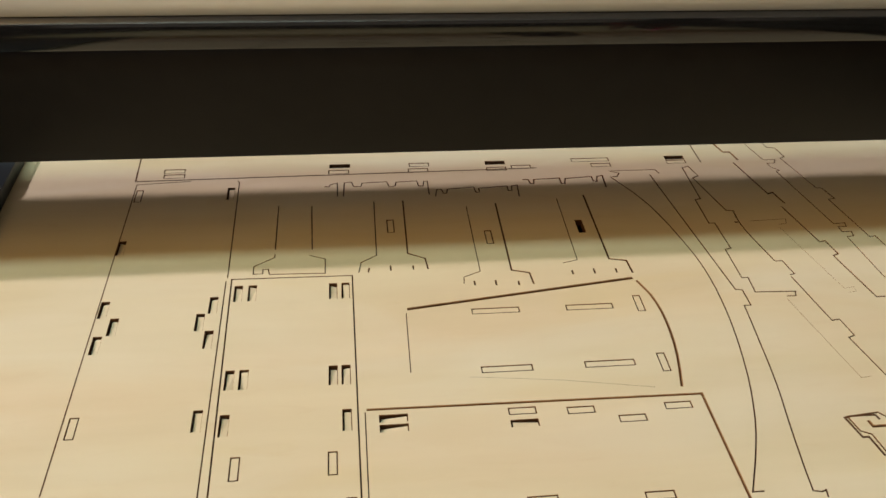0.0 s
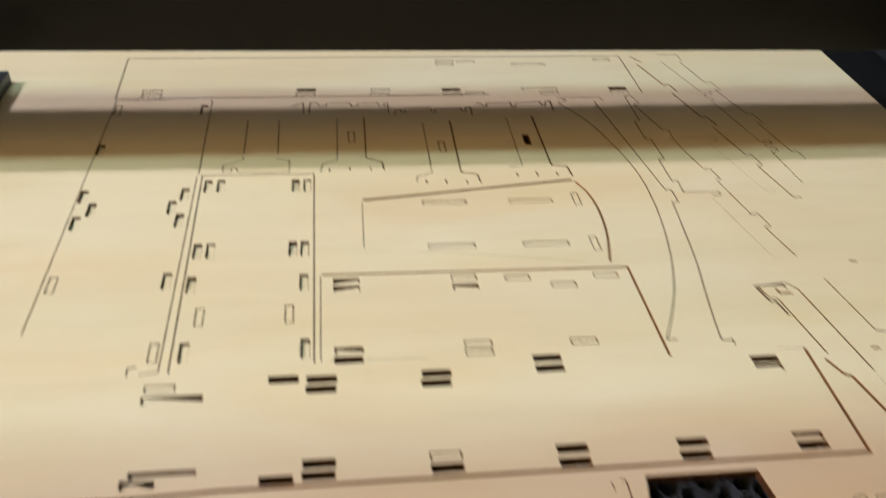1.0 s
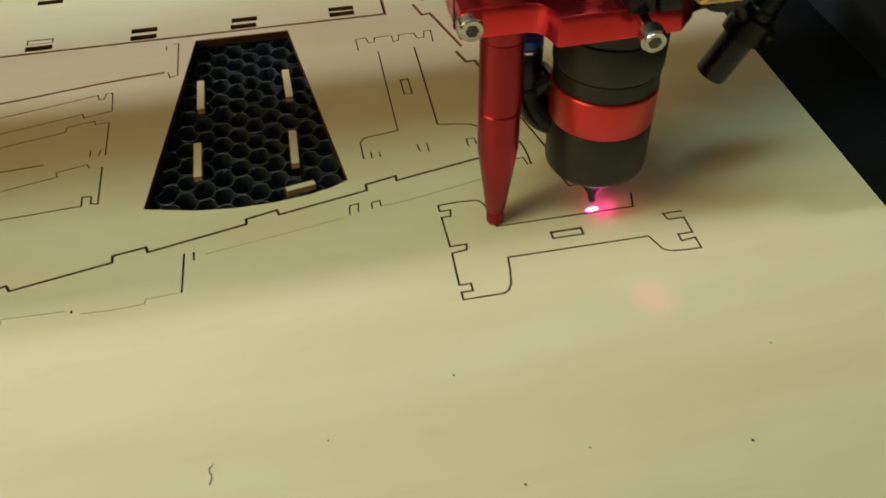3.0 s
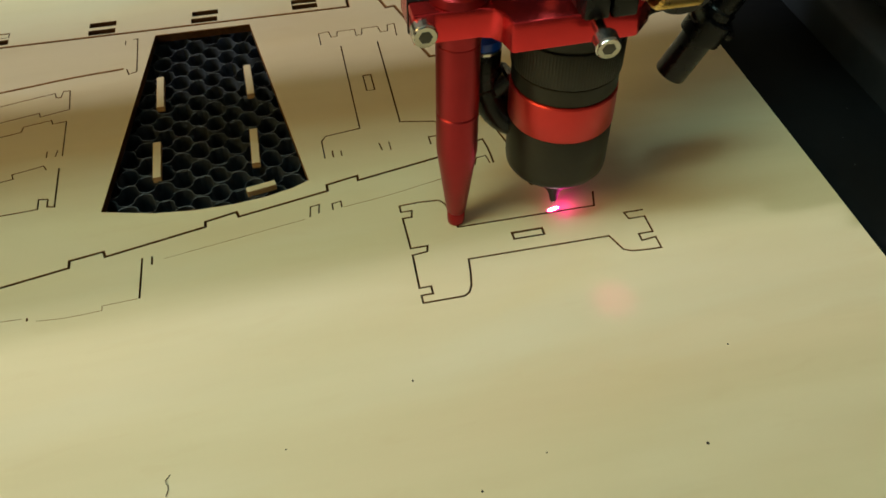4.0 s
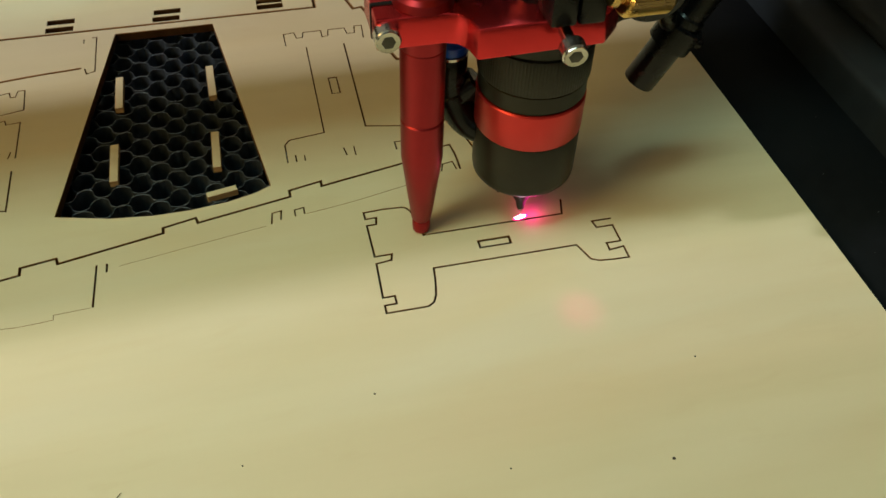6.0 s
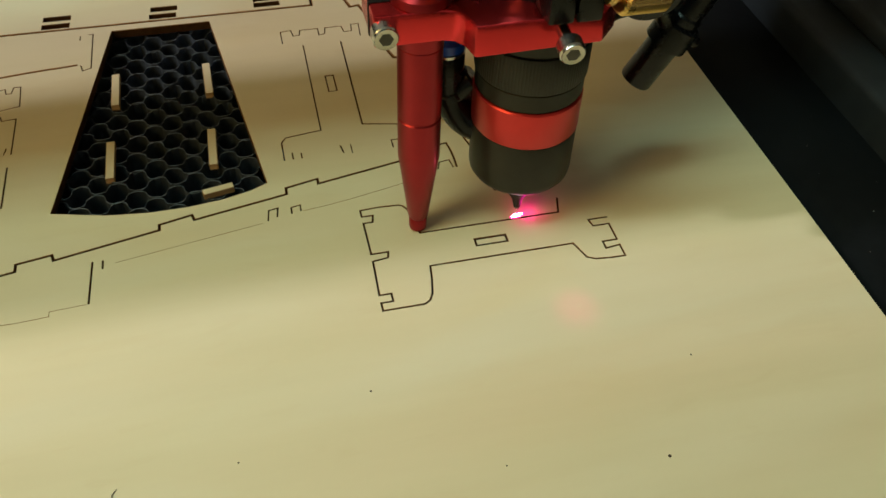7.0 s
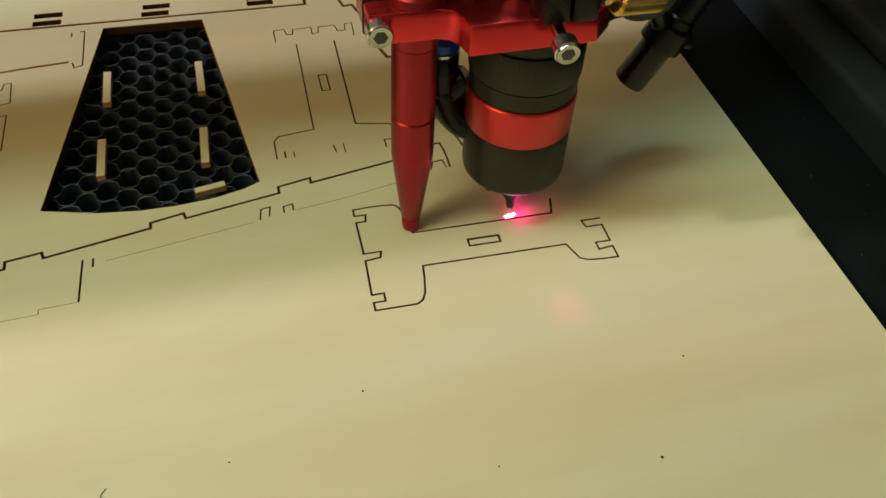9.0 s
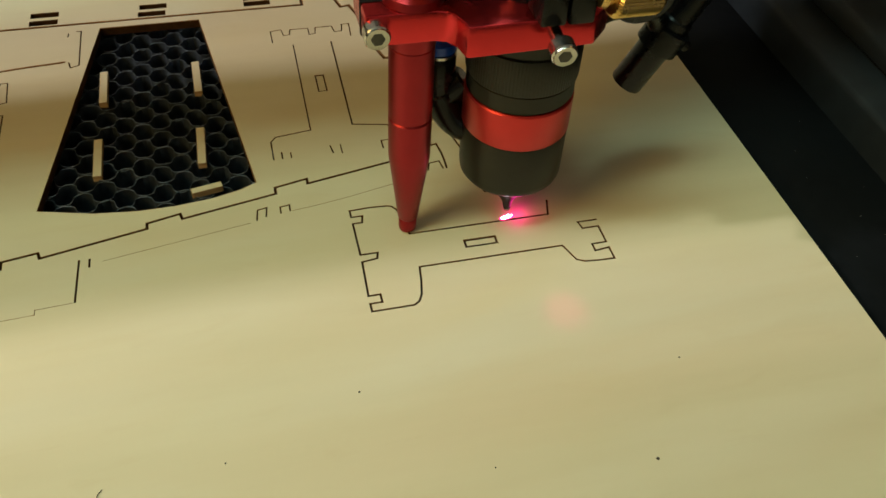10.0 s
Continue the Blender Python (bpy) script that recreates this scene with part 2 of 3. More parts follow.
# Unseen stand and panel, added to hold the warm fill light.
fill_lamp = thing("fill_lamp", "unseen white fill lamp added on a floor stand beside the cutter", "lamp", (-115, -36, 0))
part("stand", join(lathe([(14, -90), (14, -88.5), (1.2, -88), (1.2, 91)], (-36, -10, 0), steps=24), box(-37, -2.5, -11.2, -8.8, 87, 89.4, 0.2)), ALU, fill_lamp)
shade = part("shade", box(-37, 37, -37, 37, 1.0, 3.0, 0.3), ALU, fill_lamp)
shade.matrix_basis = Matrix.Translation((1.15, 0.36, 0)) @ look((-1.15, -0.36, 0.85), (-0.1, 0.0, 0.0))

# right-hand frame beside the sheet: flat strip, then a raised guide rail with a rounded lip
bed_frame = thing("bed_frame", "black powder-coated frame round the cutting bed", "frame", (0, 0, 0), kind="structure")
part("strip", box(9.7, 13.2, -45, 72, -3.6, -0.45, 0.08), RAILBLACK, bed_frame)
part("guide_rail", join(box(13.2, 17.5, -45, 72, -3.6, 0.9, 0.25, 3), box(14.6, 16.4, -45, 72, 0.9, 1.7, 0.2, 3)), RAILFACE, bed_frame)
part("outer_shelf", box(17.5, 40, -45, 72, -3.6, -2.2, 0.1), RAILBLACK, bed_frame)
part("strip", box(-60, -44.4, -45, 72, -3.6, -0.5, 0.08), SOOT, bed_frame)

# ---- honeycomb bed ----
bed = thing("honeycomb_bed", "sooty aluminium honeycomb cutting bed", "cutting bed", (0, 0, 0))


def comb_strip(x0, x1, phase, seed, height=1.6, period=1.04, swing=0.19):
    """One corrugated foil strip, rounded and a little bent like a pressed cell wall, with a highlight painted on its
    upper rim.
    """
    bm = bmesh.new()
    n = int((x1 - x0) / period * 26)
    rows = []
    for i in range(n + 1):
        x = x0 + (x1 - x0) * i / n
        s = math.sin(2 * math.pi * x / period + phase + 0.22 * math.sin(1.9 * x + seed))
        bend = 1 + 0.14 * math.sin(2.7 * x + 1.7 * seed)
        y = bend * swing * math.copysign(abs(s) ** 0.42, s) + 0.018 * math.sin(3.1 * x + seed)
        rows.append((x, y, 0.018 * math.sin(2.2 * x + 2.9 * seed)))
    a = [[bm.verts.new((x, y + o, z + (dip if z == 0 else 0))) for x, y, dip in rows] for o, z in ((-0.0095, 0), (0.0095, 0), (0.006, -height), (-0.006, -height))]
    for k in range(4):
        p, q = a[k], a[(k + 1) % 4]
        for i in range(n):
            bm.faces.new((p[i], p[i + 1], q[i + 1], q[i])).material_index = 1 if k == 0 else 0
    bmesh.ops.recalc_face_normals(bm, faces=bm.faces)
    return bm


def comb_field(x0, x1, y0, y1, pitch=0.40):
    shared = [mesh_of("foil_strip", comb_strip(x0, x1, math.pi * (k % 2), k), [CELL, RIM]) for k in range(8)]
    for me in shared:
        smooth(me, 60)
    for i in range(int((y1 - y0) / pitch)):
        ob = new("foil_strip", shared[(i * 5) % 8])
        ob.parent = bed
        ob.location = Vector((0.03 * math.sin(i * 2.3), y0 + i * pitch, -0.35 - 0.02 * (i % 3))) * CM


comb_field(-12.5, -3.5, 1.9, 13.2)
comb_field(-44.0, 9.6, 39.2, 52.0)
# Near-black plate under the foil; its colour stands in for the shade below the cells.
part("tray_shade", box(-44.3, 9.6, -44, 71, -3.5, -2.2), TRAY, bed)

# ---- plywood sheet with its cuts ----
SHEET_X0, SHEET_X1, SHEET_Y0, SHEET_Y1, THICK = -41.0, 9.32, -26.0, 39.85, 0.3
LOOPS, BROKEN, WALLS, SCORES, PLUGS = [], [], [], [], []


def widened(points, w):
    """The outline of a line of width w through the points."""
    left, right = [], []
    for i, p in enumerate(points):
        ways = []
        if i:
            ways.append((Vector(p) - Vector(points[i - 1])).normalized())
        if i < len(points) - 1:
            ways.append((Vector(points[i + 1]) - Vector(p)).normalized())
        side = Vector((-sum(d.y for d in ways), sum(d.x for d in ways)))
        side = side.normalized() if side.length > 1e-6 else Vector((-ways[0].y, ways[0].x))
        k = min(2.5, 1 / max(0.3, side.x * -ways[0].y + side.y * ways[0].x))
        left.append(Vector(p) + side * w / 2 * k)
        right.append(Vector(p) - side * w / 2 * k)
    return left + right[::-1]


def cut(mm, *points):
    """A kerf of that width, right through the sheet."""
    edge = 0.06 if mm > 0.8 else 0.022 if mm > 0.55 else 0.01
    LOOPS.append(widened(points, mm / 10 - edge * 0.7))
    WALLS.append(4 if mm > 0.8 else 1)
    BROKEN.append(widened(points, mm / 10 + edge * 0.3))


def score(mm, *points):
    """A line burnt into the face only."""
    SCORES.append((points, mm / 10))


def slots(w, h, state, *centres):
    """Rectangular slots: plug still in place, plug sunk, or empty."""
    for x, y in centres:
        WALLS.append(1)
        for rings, e in ((LOOPS, 0.0), (BROKEN, 0.012)):
            rings.append([Vector((x + sx * (w / 2 + e), y + sy * (h / 2 + e))) for sx, sy in ((-1, -1), (1, -1), (1, 1), (-1, 1))])
        if state != "empty":
            PLUGS.append((x, y, w, h, state))


LOOPS.append([Vector(p) for p in ((-9.31, 11.77), (-6.13, 11.77), (-5.03, 3.28), (-5.5, 3.06), (-6.25, 2.86), (-7.2, 2.75), (-8.2, 2.74), (-9.3, 2.86), (-10.72, 3.22))])
WALLS.append(1)
BROKEN.append([p + (p - Vector((-7.8, 7.0))).normalized() * 0.025 for p in LOOPS[0]])
cut(0.54, (2.7, 1.05), (2.55, 0.5), (-1.3, 0.5), (-1.35, 0.98), (-1.45, 1.45), (-1.55, 1.6), (-1.65, 1.65), (-2.17, 1.68), (-2.7, 1.65), (-2.7, 1.4), (-2.4, 1.4), (-2.45, 1.15), (-2.7, 1.15), (-2.7, 0), (-2.25, 0), (-2.3, -0.2), (-2.7, -0.25), (-2.75, -1.4), (-2.45, -1.4), (-2.45, -1.65), (-2.75, -1.65), (-2.75, -1.9), (-1.7, -1.9), (-1.55, -1.8), (-1.45, -1.6), (-1.36, -1.15), (-1.3, -0.7), (2.55, -0.7), (2.75, -1.25), (2.95, -1.35), (3.35, -1.39), (3.75, -1.4), (3.75, -1), (3.35, -1.05), (3.35, -0.8), (3.75, -0.8), (3.75, -0.2), (3.3, -0.2), (3.25, 0.05), (3.8, 0.05))  # t bracket
cut(0.363, (-3.85, 9.95), (-3.85, 10.65), (-3.5, 10.7), (-3.45, 10.35), (-3.25, 10.35), (-3.2, 10.65), (-2.6, 10.65), (-2.6, 10.25), (-2.4, 10.3), (-2.35, 10.65), (-1.8, 10.65), (-1.75, 10.3), (-1.5, 10.3), (-1.45, 10.7), (-1.2, 10.7), (-1.25, 9.95))  # crown
cut(0.4125, (-3.2, 9.75), (-3.25, 5.25), (-4.3, 5.1), (-4.45, 4.9), (-4.45, 4.1))  # stem left
cut(0.495, (-1.95, 9.75), (-2, 5.3), (-1, 5.1), (-0.8, 4.9), (-0.8, 4.1))  # stem right
cut(0.4125, (-4.2, 4.4), (-4.2, 4.1))  # tick
cut(0.33, (-3.95, 4.35), (-3.95, 4.1))  # tick
cut(0.4125, (-2.8, 4.45), (-2.75, 4.1))  # tick
cut(0.33, (-2.5, 4.45), (-2.5, 4.05))  # tick
cut(0.4125, (-1.3, 4.05), (-1.3, 4.4), (-1.05, 4.4), (-1.05, 4.1))  # tick
cut(1.0425, (-1.5, 12.6), (-1.3, 11.8), (-1, 11.85), (-0.35, 9.45))  # wedge edge
cut(1.0425, (-0.6, 9.2), (-0.4, 8.5), (-0.1, 8.5), (0.45, 6))  # wedge edge
cut(0.5775, (0.15, 5.85), (0.35, 5.1), (0.6, 5.1), (1.15, 2.55), (0.9, 2.5), (1.1, 1.7), (1.35, 1.7), (1.35, 4.15), (1.6, 4.2), (1.65, 5.9), (1.3, 5.9), (1.35, 7.6), (1.6, 7.65), (1.6, 9.3), (1.3, 9.3), (1.35, 10.15), (0.05, 10.3))  # wedge
cut(0.825, (-0.15, 10.5), (0.25, 10.45))  # dash
cut(1.0425, (-2.1, 15.9), (-1.8, 15.2), (-1.6, 15.1), (-1.1, 12.8))  # wedge edge
score(0.6, (-2.4, 34.7), (-2.4, 38.95), (-27.4, 38.75), (-27.25, 34.4), (-10, 34.6))  # plate a
cut(0.825, (-1.8, 38.85), (-1.4, 38.2))  # comb
cut(0.825, (-1.7, 37.9), (-1.05, 35.5), (-0.75, 35.5), (-0.6, 34.8))  # comb
cut(0.66, (-0.9, 34.6), (-0.3, 32.05), (-0.05, 32.15), (0.15, 31.3))  # comb
cut(0.5775, (-0.1, 31.1), (0.45, 28.6), (0.7, 28.65), (0.85, 27.8), (0.6, 27.7), (1.1, 25.2), (1.45, 25.2))  # comb
cut(0.495, (-0.25, 39.15), (0.85, 39.1), (0.9, 38.4))  # comb
cut(0.495, (0.7, 38.25), (1.2, 35.8), (1.55, 35.75), (1.7, 35), (1.45, 34.85), (2.05, 32.4), (2.3, 32.35), (2.5, 31.55), (2.2, 31.5), (2.7, 28.8), (2.95, 28.85), (3.05, 28.2))  # comb
cut(0.4125, (-0.3, 38.3), (0.6, 34.75), (1.15, 34.75), (1, 34.45), (0.65, 34.45), (0.7, 34.15), (1, 33.85), (0.8, 33.8), (1.6, 29.75), (2.1, 29.8), (2.05, 29.55), (1.7, 29.55), (1.7, 29.2), (2.1, 29.2), (2.05, 28.9), (1.75, 28.85), (2, 26.25))  # comb
cut(0.495, (-1.65, 26.65), (-1.45, 26.7), (-1.6, 27.5), (-1.9, 27.5), (-2, 28.01), (-2.11, 28.52), (-2.21, 29.02), (-2.3, 29.54), (-2.35, 30.05), (-2.34, 30.48), (-2.3, 30.9), (-2.6, 30.95), (-3.2, 33.45), (-2.9, 33.6), (-3.1, 34.4), (-3.4, 34.3), (-3.4, 31.85), (-3.65, 31.8), (-3.65, 30.1), (-3.4, 30.1), (-3.35, 28.4), (-3.6, 28.35), (-3.6, 26.6), (-3.35, 26.6), (-3.4, 25.75), (-1.85, 25.7), (-1.95, 25.45), (-2.3, 25.45))  # wing
cut(0.495, (-1.65, 26.55), (-1.2, 24.05), (-0.9, 24.1), (-0.75, 23.25), (-1, 23.15), (-0.6, 21.3))  # wing
cut(0.12, (-2.35, 25.3), (-1.5, 21.25), (-1.1, 21.3))  # faint
cut(0.2, (-1.9, 30.15), (-0.3, 30.2), (-0.4, 29.9), (-0.75, 29.85))  # faint
cut(0.12, (-0.8, 29.65), (0.1, 25.75), (0.5, 25.8), (0.5, 25.55), (0.15, 25.5))  # faint
cut(0.66, (-2.55, 30.1), (-2.4, 30.1))  # dash
cut(0.495, (-6.6, 17.1), (-6.95, 17.1), (-6.73, 17.57), (-6.51, 18.03), (-6.3, 18.5), (-6.03, 19.14), (-5.8, 19.8), (-5.64, 20.34), (-5.49, 20.89), (-5.36, 21.44), (-5.25, 22), (-5.16, 22.5), (-5.08, 23), (-5.01, 23.5), (-4.95, 24), (-4.9, 24.5), (-4.86, 25.02), (-4.84, 25.54), (-4.82, 26.06), (-4.83, 26.58), (-4.85, 27.1), (-4.9, 27.67), (-4.98, 28.23), (-5.08, 28.79), (-5.2, 29.35), (-5.31, 29.86), (-5.43, 30.36), (-5.57, 30.87), (-5.72, 31.36), (-5.9, 31.85), (-6.11, 32.32), (-6.35, 32.79), (-6.6, 33.24), (-6.85, 33.7), (-6.55, 33.75), (-6.4, 34), (-6.8, 34.2), (-4.7, 34.2), (-4.6, 33.9))  # crescent
cut(0.5, (-5.05, 33.8), (-4.1, 25.95), (-3.85, 25.9), (-3.85, 25.05), (-4.1, 25.05), (-4.16, 24.41), (-4.22, 23.77), (-4.29, 23.12), (-4.35, 22.48), (-4.42, 21.84), (-4.5, 21.2), (-4.59, 20.6), (-4.7, 20), (-4.8, 19.4), (-4.89, 18.87), (-4.97, 18.33), (-5.05, 17.8), (-5.1, 17.4), (-5.15, 17), (-4.9, 16.95), (-4.75, 17), (-4.8, 16.75))  # crescent
cut(1.2725, (-16.4, 25.65), (-7.8, 26.85))  # fan
cut(0.85, (-7.7, 26.7), (-7.54, 26.3), (-7.4, 25.9), (-7.31, 25.41), (-7.26, 24.9), (-7.25, 24.4), (-7.27, 23.83), (-7.32, 23.26), (-7.4, 22.7), (-7.54, 22), (-7.7, 21.3))  # fan arc
cut(0.33, (-16.45, 25.45), (-16.5, 22.55))  # fan side
cut(0.36, (-18.05, 16.8), (-18.05, 20.95))  # plate b side
cut(0.82, (-18.0, 21.05), (-7.15, 20.95), (-7.1, 16.35))  # plate b
cut(0.4125, (-22.9, 27.6), (-22.85, 16.65), (-23.4, 16.55))  # strip line
cut(0.495, (-22.55, 16.55), (-22.7, 27.7), (-18.3, 27.65), (-18.25, 16.75))  # strip line
score(0.4125, (-27.2, 18.5), (-27.15, 34.15), (-24.95, 34.3))  # strip line
cut(0.4125, (-23, 34.25), (-22.92, 34.1), (-22.86, 27.8))  # strip line
cut(0.495, (-18.55, 32.85), (-18.5, 33.85), (-18.2, 33.9), (-18.1, 33.55), (-17.8, 33.55), (-17.75, 33.8), (-16.7, 33.85), (-16.6, 33.45), (-16.35, 33.5), (-16.3, 33.8), (-15.4, 33.85), (-15.35, 33.45), (-15.15, 33.45), (-15.1, 33.8), (-14.95, 33.8), (-14.95, 32.8))  # crown
cut(0.495, (-14.7, 32.65), (-14.6, 33.15), (-14.4, 33.15), (-14.35, 32.85), (-14.2, 32.85), (-14.15, 33.15), (-13, 33.25), (-12.95, 32.85), (-12.8, 32.85), (-12.8, 33.15), (-11.55, 33.25), (-11.55, 32.9), (-11.4, 32.9), (-11.35, 33.25), (-11.1, 33.3), (-11.15, 32.45))  # crown
cut(0.66, (-10.8, 33.7), (-10.55, 33.7), (-10.5, 33.4), (-10.35, 33.4), (-10.3, 33.7), (-9.15, 33.75), (-9.15, 33.35), (-9, 33.3), (-8.9, 33.7), (-7.7, 33.8), (-7.7, 33.45), (-7.55, 33.4), (-7.45, 33.8), (-7.2, 33.85), (-7.25, 32.95))  # crown
cut(0.495, (-18.8, 32.85), (-18.8, 33.85), (-19.1, 33.75), (-19.15, 33.6), (-19.35, 33.6))  # crown
cut(0.4125, (-21.2, 29.1), (-21.2, 28.9), (-21.95, 28.4), (-21.95, 27.95), (-21.6, 27.95), (-21.6, 28.2), (-21.4, 28.2), (-21.35, 27.9), (-19.3, 27.85), (-19.3, 28.7), (-19.9, 28.95))  # t foot
cut(0.4125, (-17.3, 32.4), (-17.35, 28.8), (-17.95, 28.4), (-18.05, 27.8))  # stem left
cut(0.5775, (-16.1, 32.4), (-16.15, 28.85), (-15.5, 28.5), (-15.45, 27.85))  # stem right
cut(0.33, (-13.5, 31.85), (-13.5, 27.6), (-14.15, 27.3), (-14.2, 26.9))  # stem left
cut(0.66, (-12.25, 32), (-12.3, 27.6), (-11.65, 27.4), (-11.6, 26.75))  # stem right
cut(0.33, (-9.6, 32.2), (-9.65, 28.05), (-10.25, 27.9))  # stem left
cut(0.7425, (-8.4, 32.4), (-8.4, 28.05), (-7.75, 27.9), (-7.7, 27.15))  # stem right
cut(0.5775, (-17.65, 28.05), (-17.7, 27.8))  # tick
cut(0.5775, (-16.85, 28.15), (-16.85, 27.85))  # tick
cut(0.5775, (-16, 28.1), (-16, 27.85))  # tick
cut(0.66, (-13.8, 27.05), (-13.8, 26.8))  # tick
cut(0.66, (-13, 27.05), (-13, 26.75))  # tick
cut(0.66, (-12.15, 26.95), (-12.15, 26.7))  # tick
cut(0.66, (-10, 27.45), (-10, 27.2))  # tick
cut(0.66, (-9.15, 27.5), (-9.15, 27.2))  # tick
cut(0.66, (-8.3, 27.45), (-8.3, 27.2))  # tick
cut(0.85, (-24.5, 9.44), (-22, 9.39), (-20, 9.3), (-19.1, 9.25), (-19, 9), (-18.25, 9), (-18.2, 9.25), (-17.64, 9.25), (-17.08, 9.25), (-16.52, 9.25), (-15.96, 9.27), (-15.4, 9.3), (-14.86, 9.37), (-14.33, 9.46), (-13.8, 9.55), (-13.15, 9.65), (-12.5, 9.76), (-11.85, 9.85), (-11.32, 9.91), (-10.78, 9.95), (-10.32, 10))  # long a
cut(0.4, (-10.22, 9.96), (-10.15, 9.65), (-9.9, 9.75), (-9.9, 11.7), (-10.05, 11.7))  # long a end
cut(0.33, (-10.3, 11.65), (-10.3, 11.4))  # tick
cut(0.36, (-22.26, 6.56), (-21.36, 6.76), (-21.24, 6.79), (-21.2, 7.24), (-19.65, 7.6), (-17.3, 8.1), (-17.25, 7.85), (-17, 7.85), (-16.95, 8.05), (-16.6, 8.15), (-16.6, 7.8), (-16.45, 7.75), (-16.4, 8.25), (-12.4, 9.1), (-12.35, 8.85), (-12.2, 8.85), (-12.15, 9.15), (-11.95, 9.15), (-11.9, 8.15), (-12.75, 7.95), (-12.8, 8.15), (-15.35, 7.6), (-15.4, 7.35), (-16.2, 7.2), (-16.25, 7.45), (-18.75, 6.85), (-18.75, 6.65), (-19.57, 6.48), (-19.66, 6.68), (-21.25, 6.32), (-22.52, 6.03))  # long b
cut(0.36, (-22.28, 5.35), (-21.08, 5.63), (-20.6, 5.7), (-20.66, 5.97), (-19.86, 6.13), (-19.74, 5.93), (-19.3, 6.05), (-17.3, 6.45), (-17.25, 6.65), (-16.45, 6.85), (-16.35, 6.65), (-13.25, 7.3), (-13.2, 7.55), (-12.4, 7.7), (-12.35, 7.5), (-11.95, 7.55), (-11.95, 5.9))  # long c
cut(0.495, (-22.28, 4.4), (-20.88, 4.8), (-19.15, 5.15), (-18.2, 5.4), (-18.2, 5.8), (-17.95, 5.8), (-17.95, 5.45), (-17.6, 5.5), (-17.55, 5.85), (-17.35, 5.8), (-17.35, 5.55), (-15.1, 5.7), (-13.7, 5.8))  # long c
cut(0.33, (-12.4, 6.2), (-12.4, 5.9))  # tick
cut(0.33, (-12.1, 6.2), (-12.15, 5.9))  # tick
cut(0.33, (-21.6, 3.3), (-20.35, 3.6), (-20.3, 3.8), (-19.6, 3.95), (-19.55, 3.78), (-18.85, 3.95), (-17.3, 4.25), (-17.3, 4.5), (-16.5, 4.65), (-16.4, 4.45), (-13.25, 5.15), (-13.3, 5.35), (-12.45, 5.55), (-12.35, 5.35))  # long d
cut(0.462, (-12, 5.35), (-12, 3.7), (-12.2, 3.75), (-12.2, 4.05), (-12.45, 4.1), (-12.45, 3.7), (-14.95, 3.55), (-17.4, 3.35), (-17.4, 3.6), (-17.6, 3.6), (-17.6, 3.3), (-17.95, 3.25), (-17.95, 3.6), (-18.25, 3.65), (-18.25, 3.2), (-18.7, 3.1), (-21.0, 2.55))  # long d
cut(0.74, (-19.5, -0.4), (-18.4, -0.16), (-18.4, 0.05), (-17.55, 0.22), (-17.5, 0.02), (-16.3, 0.25), (-14.85, 0.55), (-14.85, 0.75), (-14.05, 0.95), (-13.95, 0.75), (-11.45, 1.25), (-11.45, 1.5), (-10.6, 1.65), (-10.55, 1.45), (-7.95, 2), (-7.95, 2.2), (-7.1, 2.4), (-7.05, 2.2), (-4.55, 2.7), (-4.55, 2.95), (-3.65, 3.15), (-3.65, 2.95), (-0.6, 3.55))  # rack
cut(0.5775, (-0.65, 3.8), (0.25, 3.95), (0.3, 3.55), (0.31, 3.2), (0.3, 2.85))  # rack end
cut(0.4125, (-0.25, 2.85), (-0.15, 3.15), (0.15, 3.2), (0.2, 2.85))  # tick
cut(0.4125, (-5.15, 1.75), (-5.1, 2.15), (-4.85, 2.2), (-4.9, 1.85))  # tick
cut(0.4125, (-4.5, 1.9), (-4.5, 2.15), (-4.25, 2.2), (-4.25, 1.95))  # tick
cut(0.495, (-9.35, 1.2), (-9.35, 0.9))  # tick
cut(0.495, (-9.6, 1.2), (-9.65, -0.2))  # rack back
cut(0.14, (-9.7, -0.2), (-10.55, -0.25), (-10.55, -0.4), (-10.97, -0.43), (-11.4, -0.45), (-11.75, -0.43), (-12.1, -0.4))  # faint
cut(0.12, (-9.05, 1.05), (-5.3, 1.7))  # faint
cut(0.99, (-12.35, -0.3), (-12.3, -0.3))  # dash
cut(1.0, (-27.2, 12.04), (-22.66, 12.06), (-20.6, 12.15), (-2.6, 12.15), (-2.55, 16.45))  # plate c
cut(0.14, (-4.2, 1.95), (-3.55, 2.04), (-2.9, 2.15), (-2.37, 2.26), (-1.83, 2.38), (-1.3, 2.5), (-0.55, 2.65))  # faint
cut(0.14, (-12.45, -0.25), (-14, -0.2), (-14, -0.4), (-15.6, -0.4))  # faint
cut(0.99, (-15.8, -0.25), (-15.7, -0.4))  # dash
score(0.1, (-14.6, 22.22), (-11.5, 21.85), (-8.6, 21.34))  # fan foot, barely burnt
score(0.14, (-17.8, 16.8), (-14.75, 16.75))  # faint
score(0.14, (-3.45, 16.5), (-2.6, 16.45))  # faint
cut(0.5775, (-1.9, 16.15), (-2.35, 18.9), (-2.65, 19.05), (-2.8, 19.65), (-1.7, 19.75), (-1.4, 19.4), (-0.75, 15.3))  # wing tip
score(0.12, (-0.75, 15.05), (0, 10.5))  # faint
cut(0.495, (-0.15, 19.9), (0.3, 17.15), (0.75, 17), (0.9, 16.3))  # comb
cut(0.825, (-0.3, 16.3), (0, 16.3))  # dash
cut(0.825, (1.3, 20.9), (1.6, 20.85))  # dash
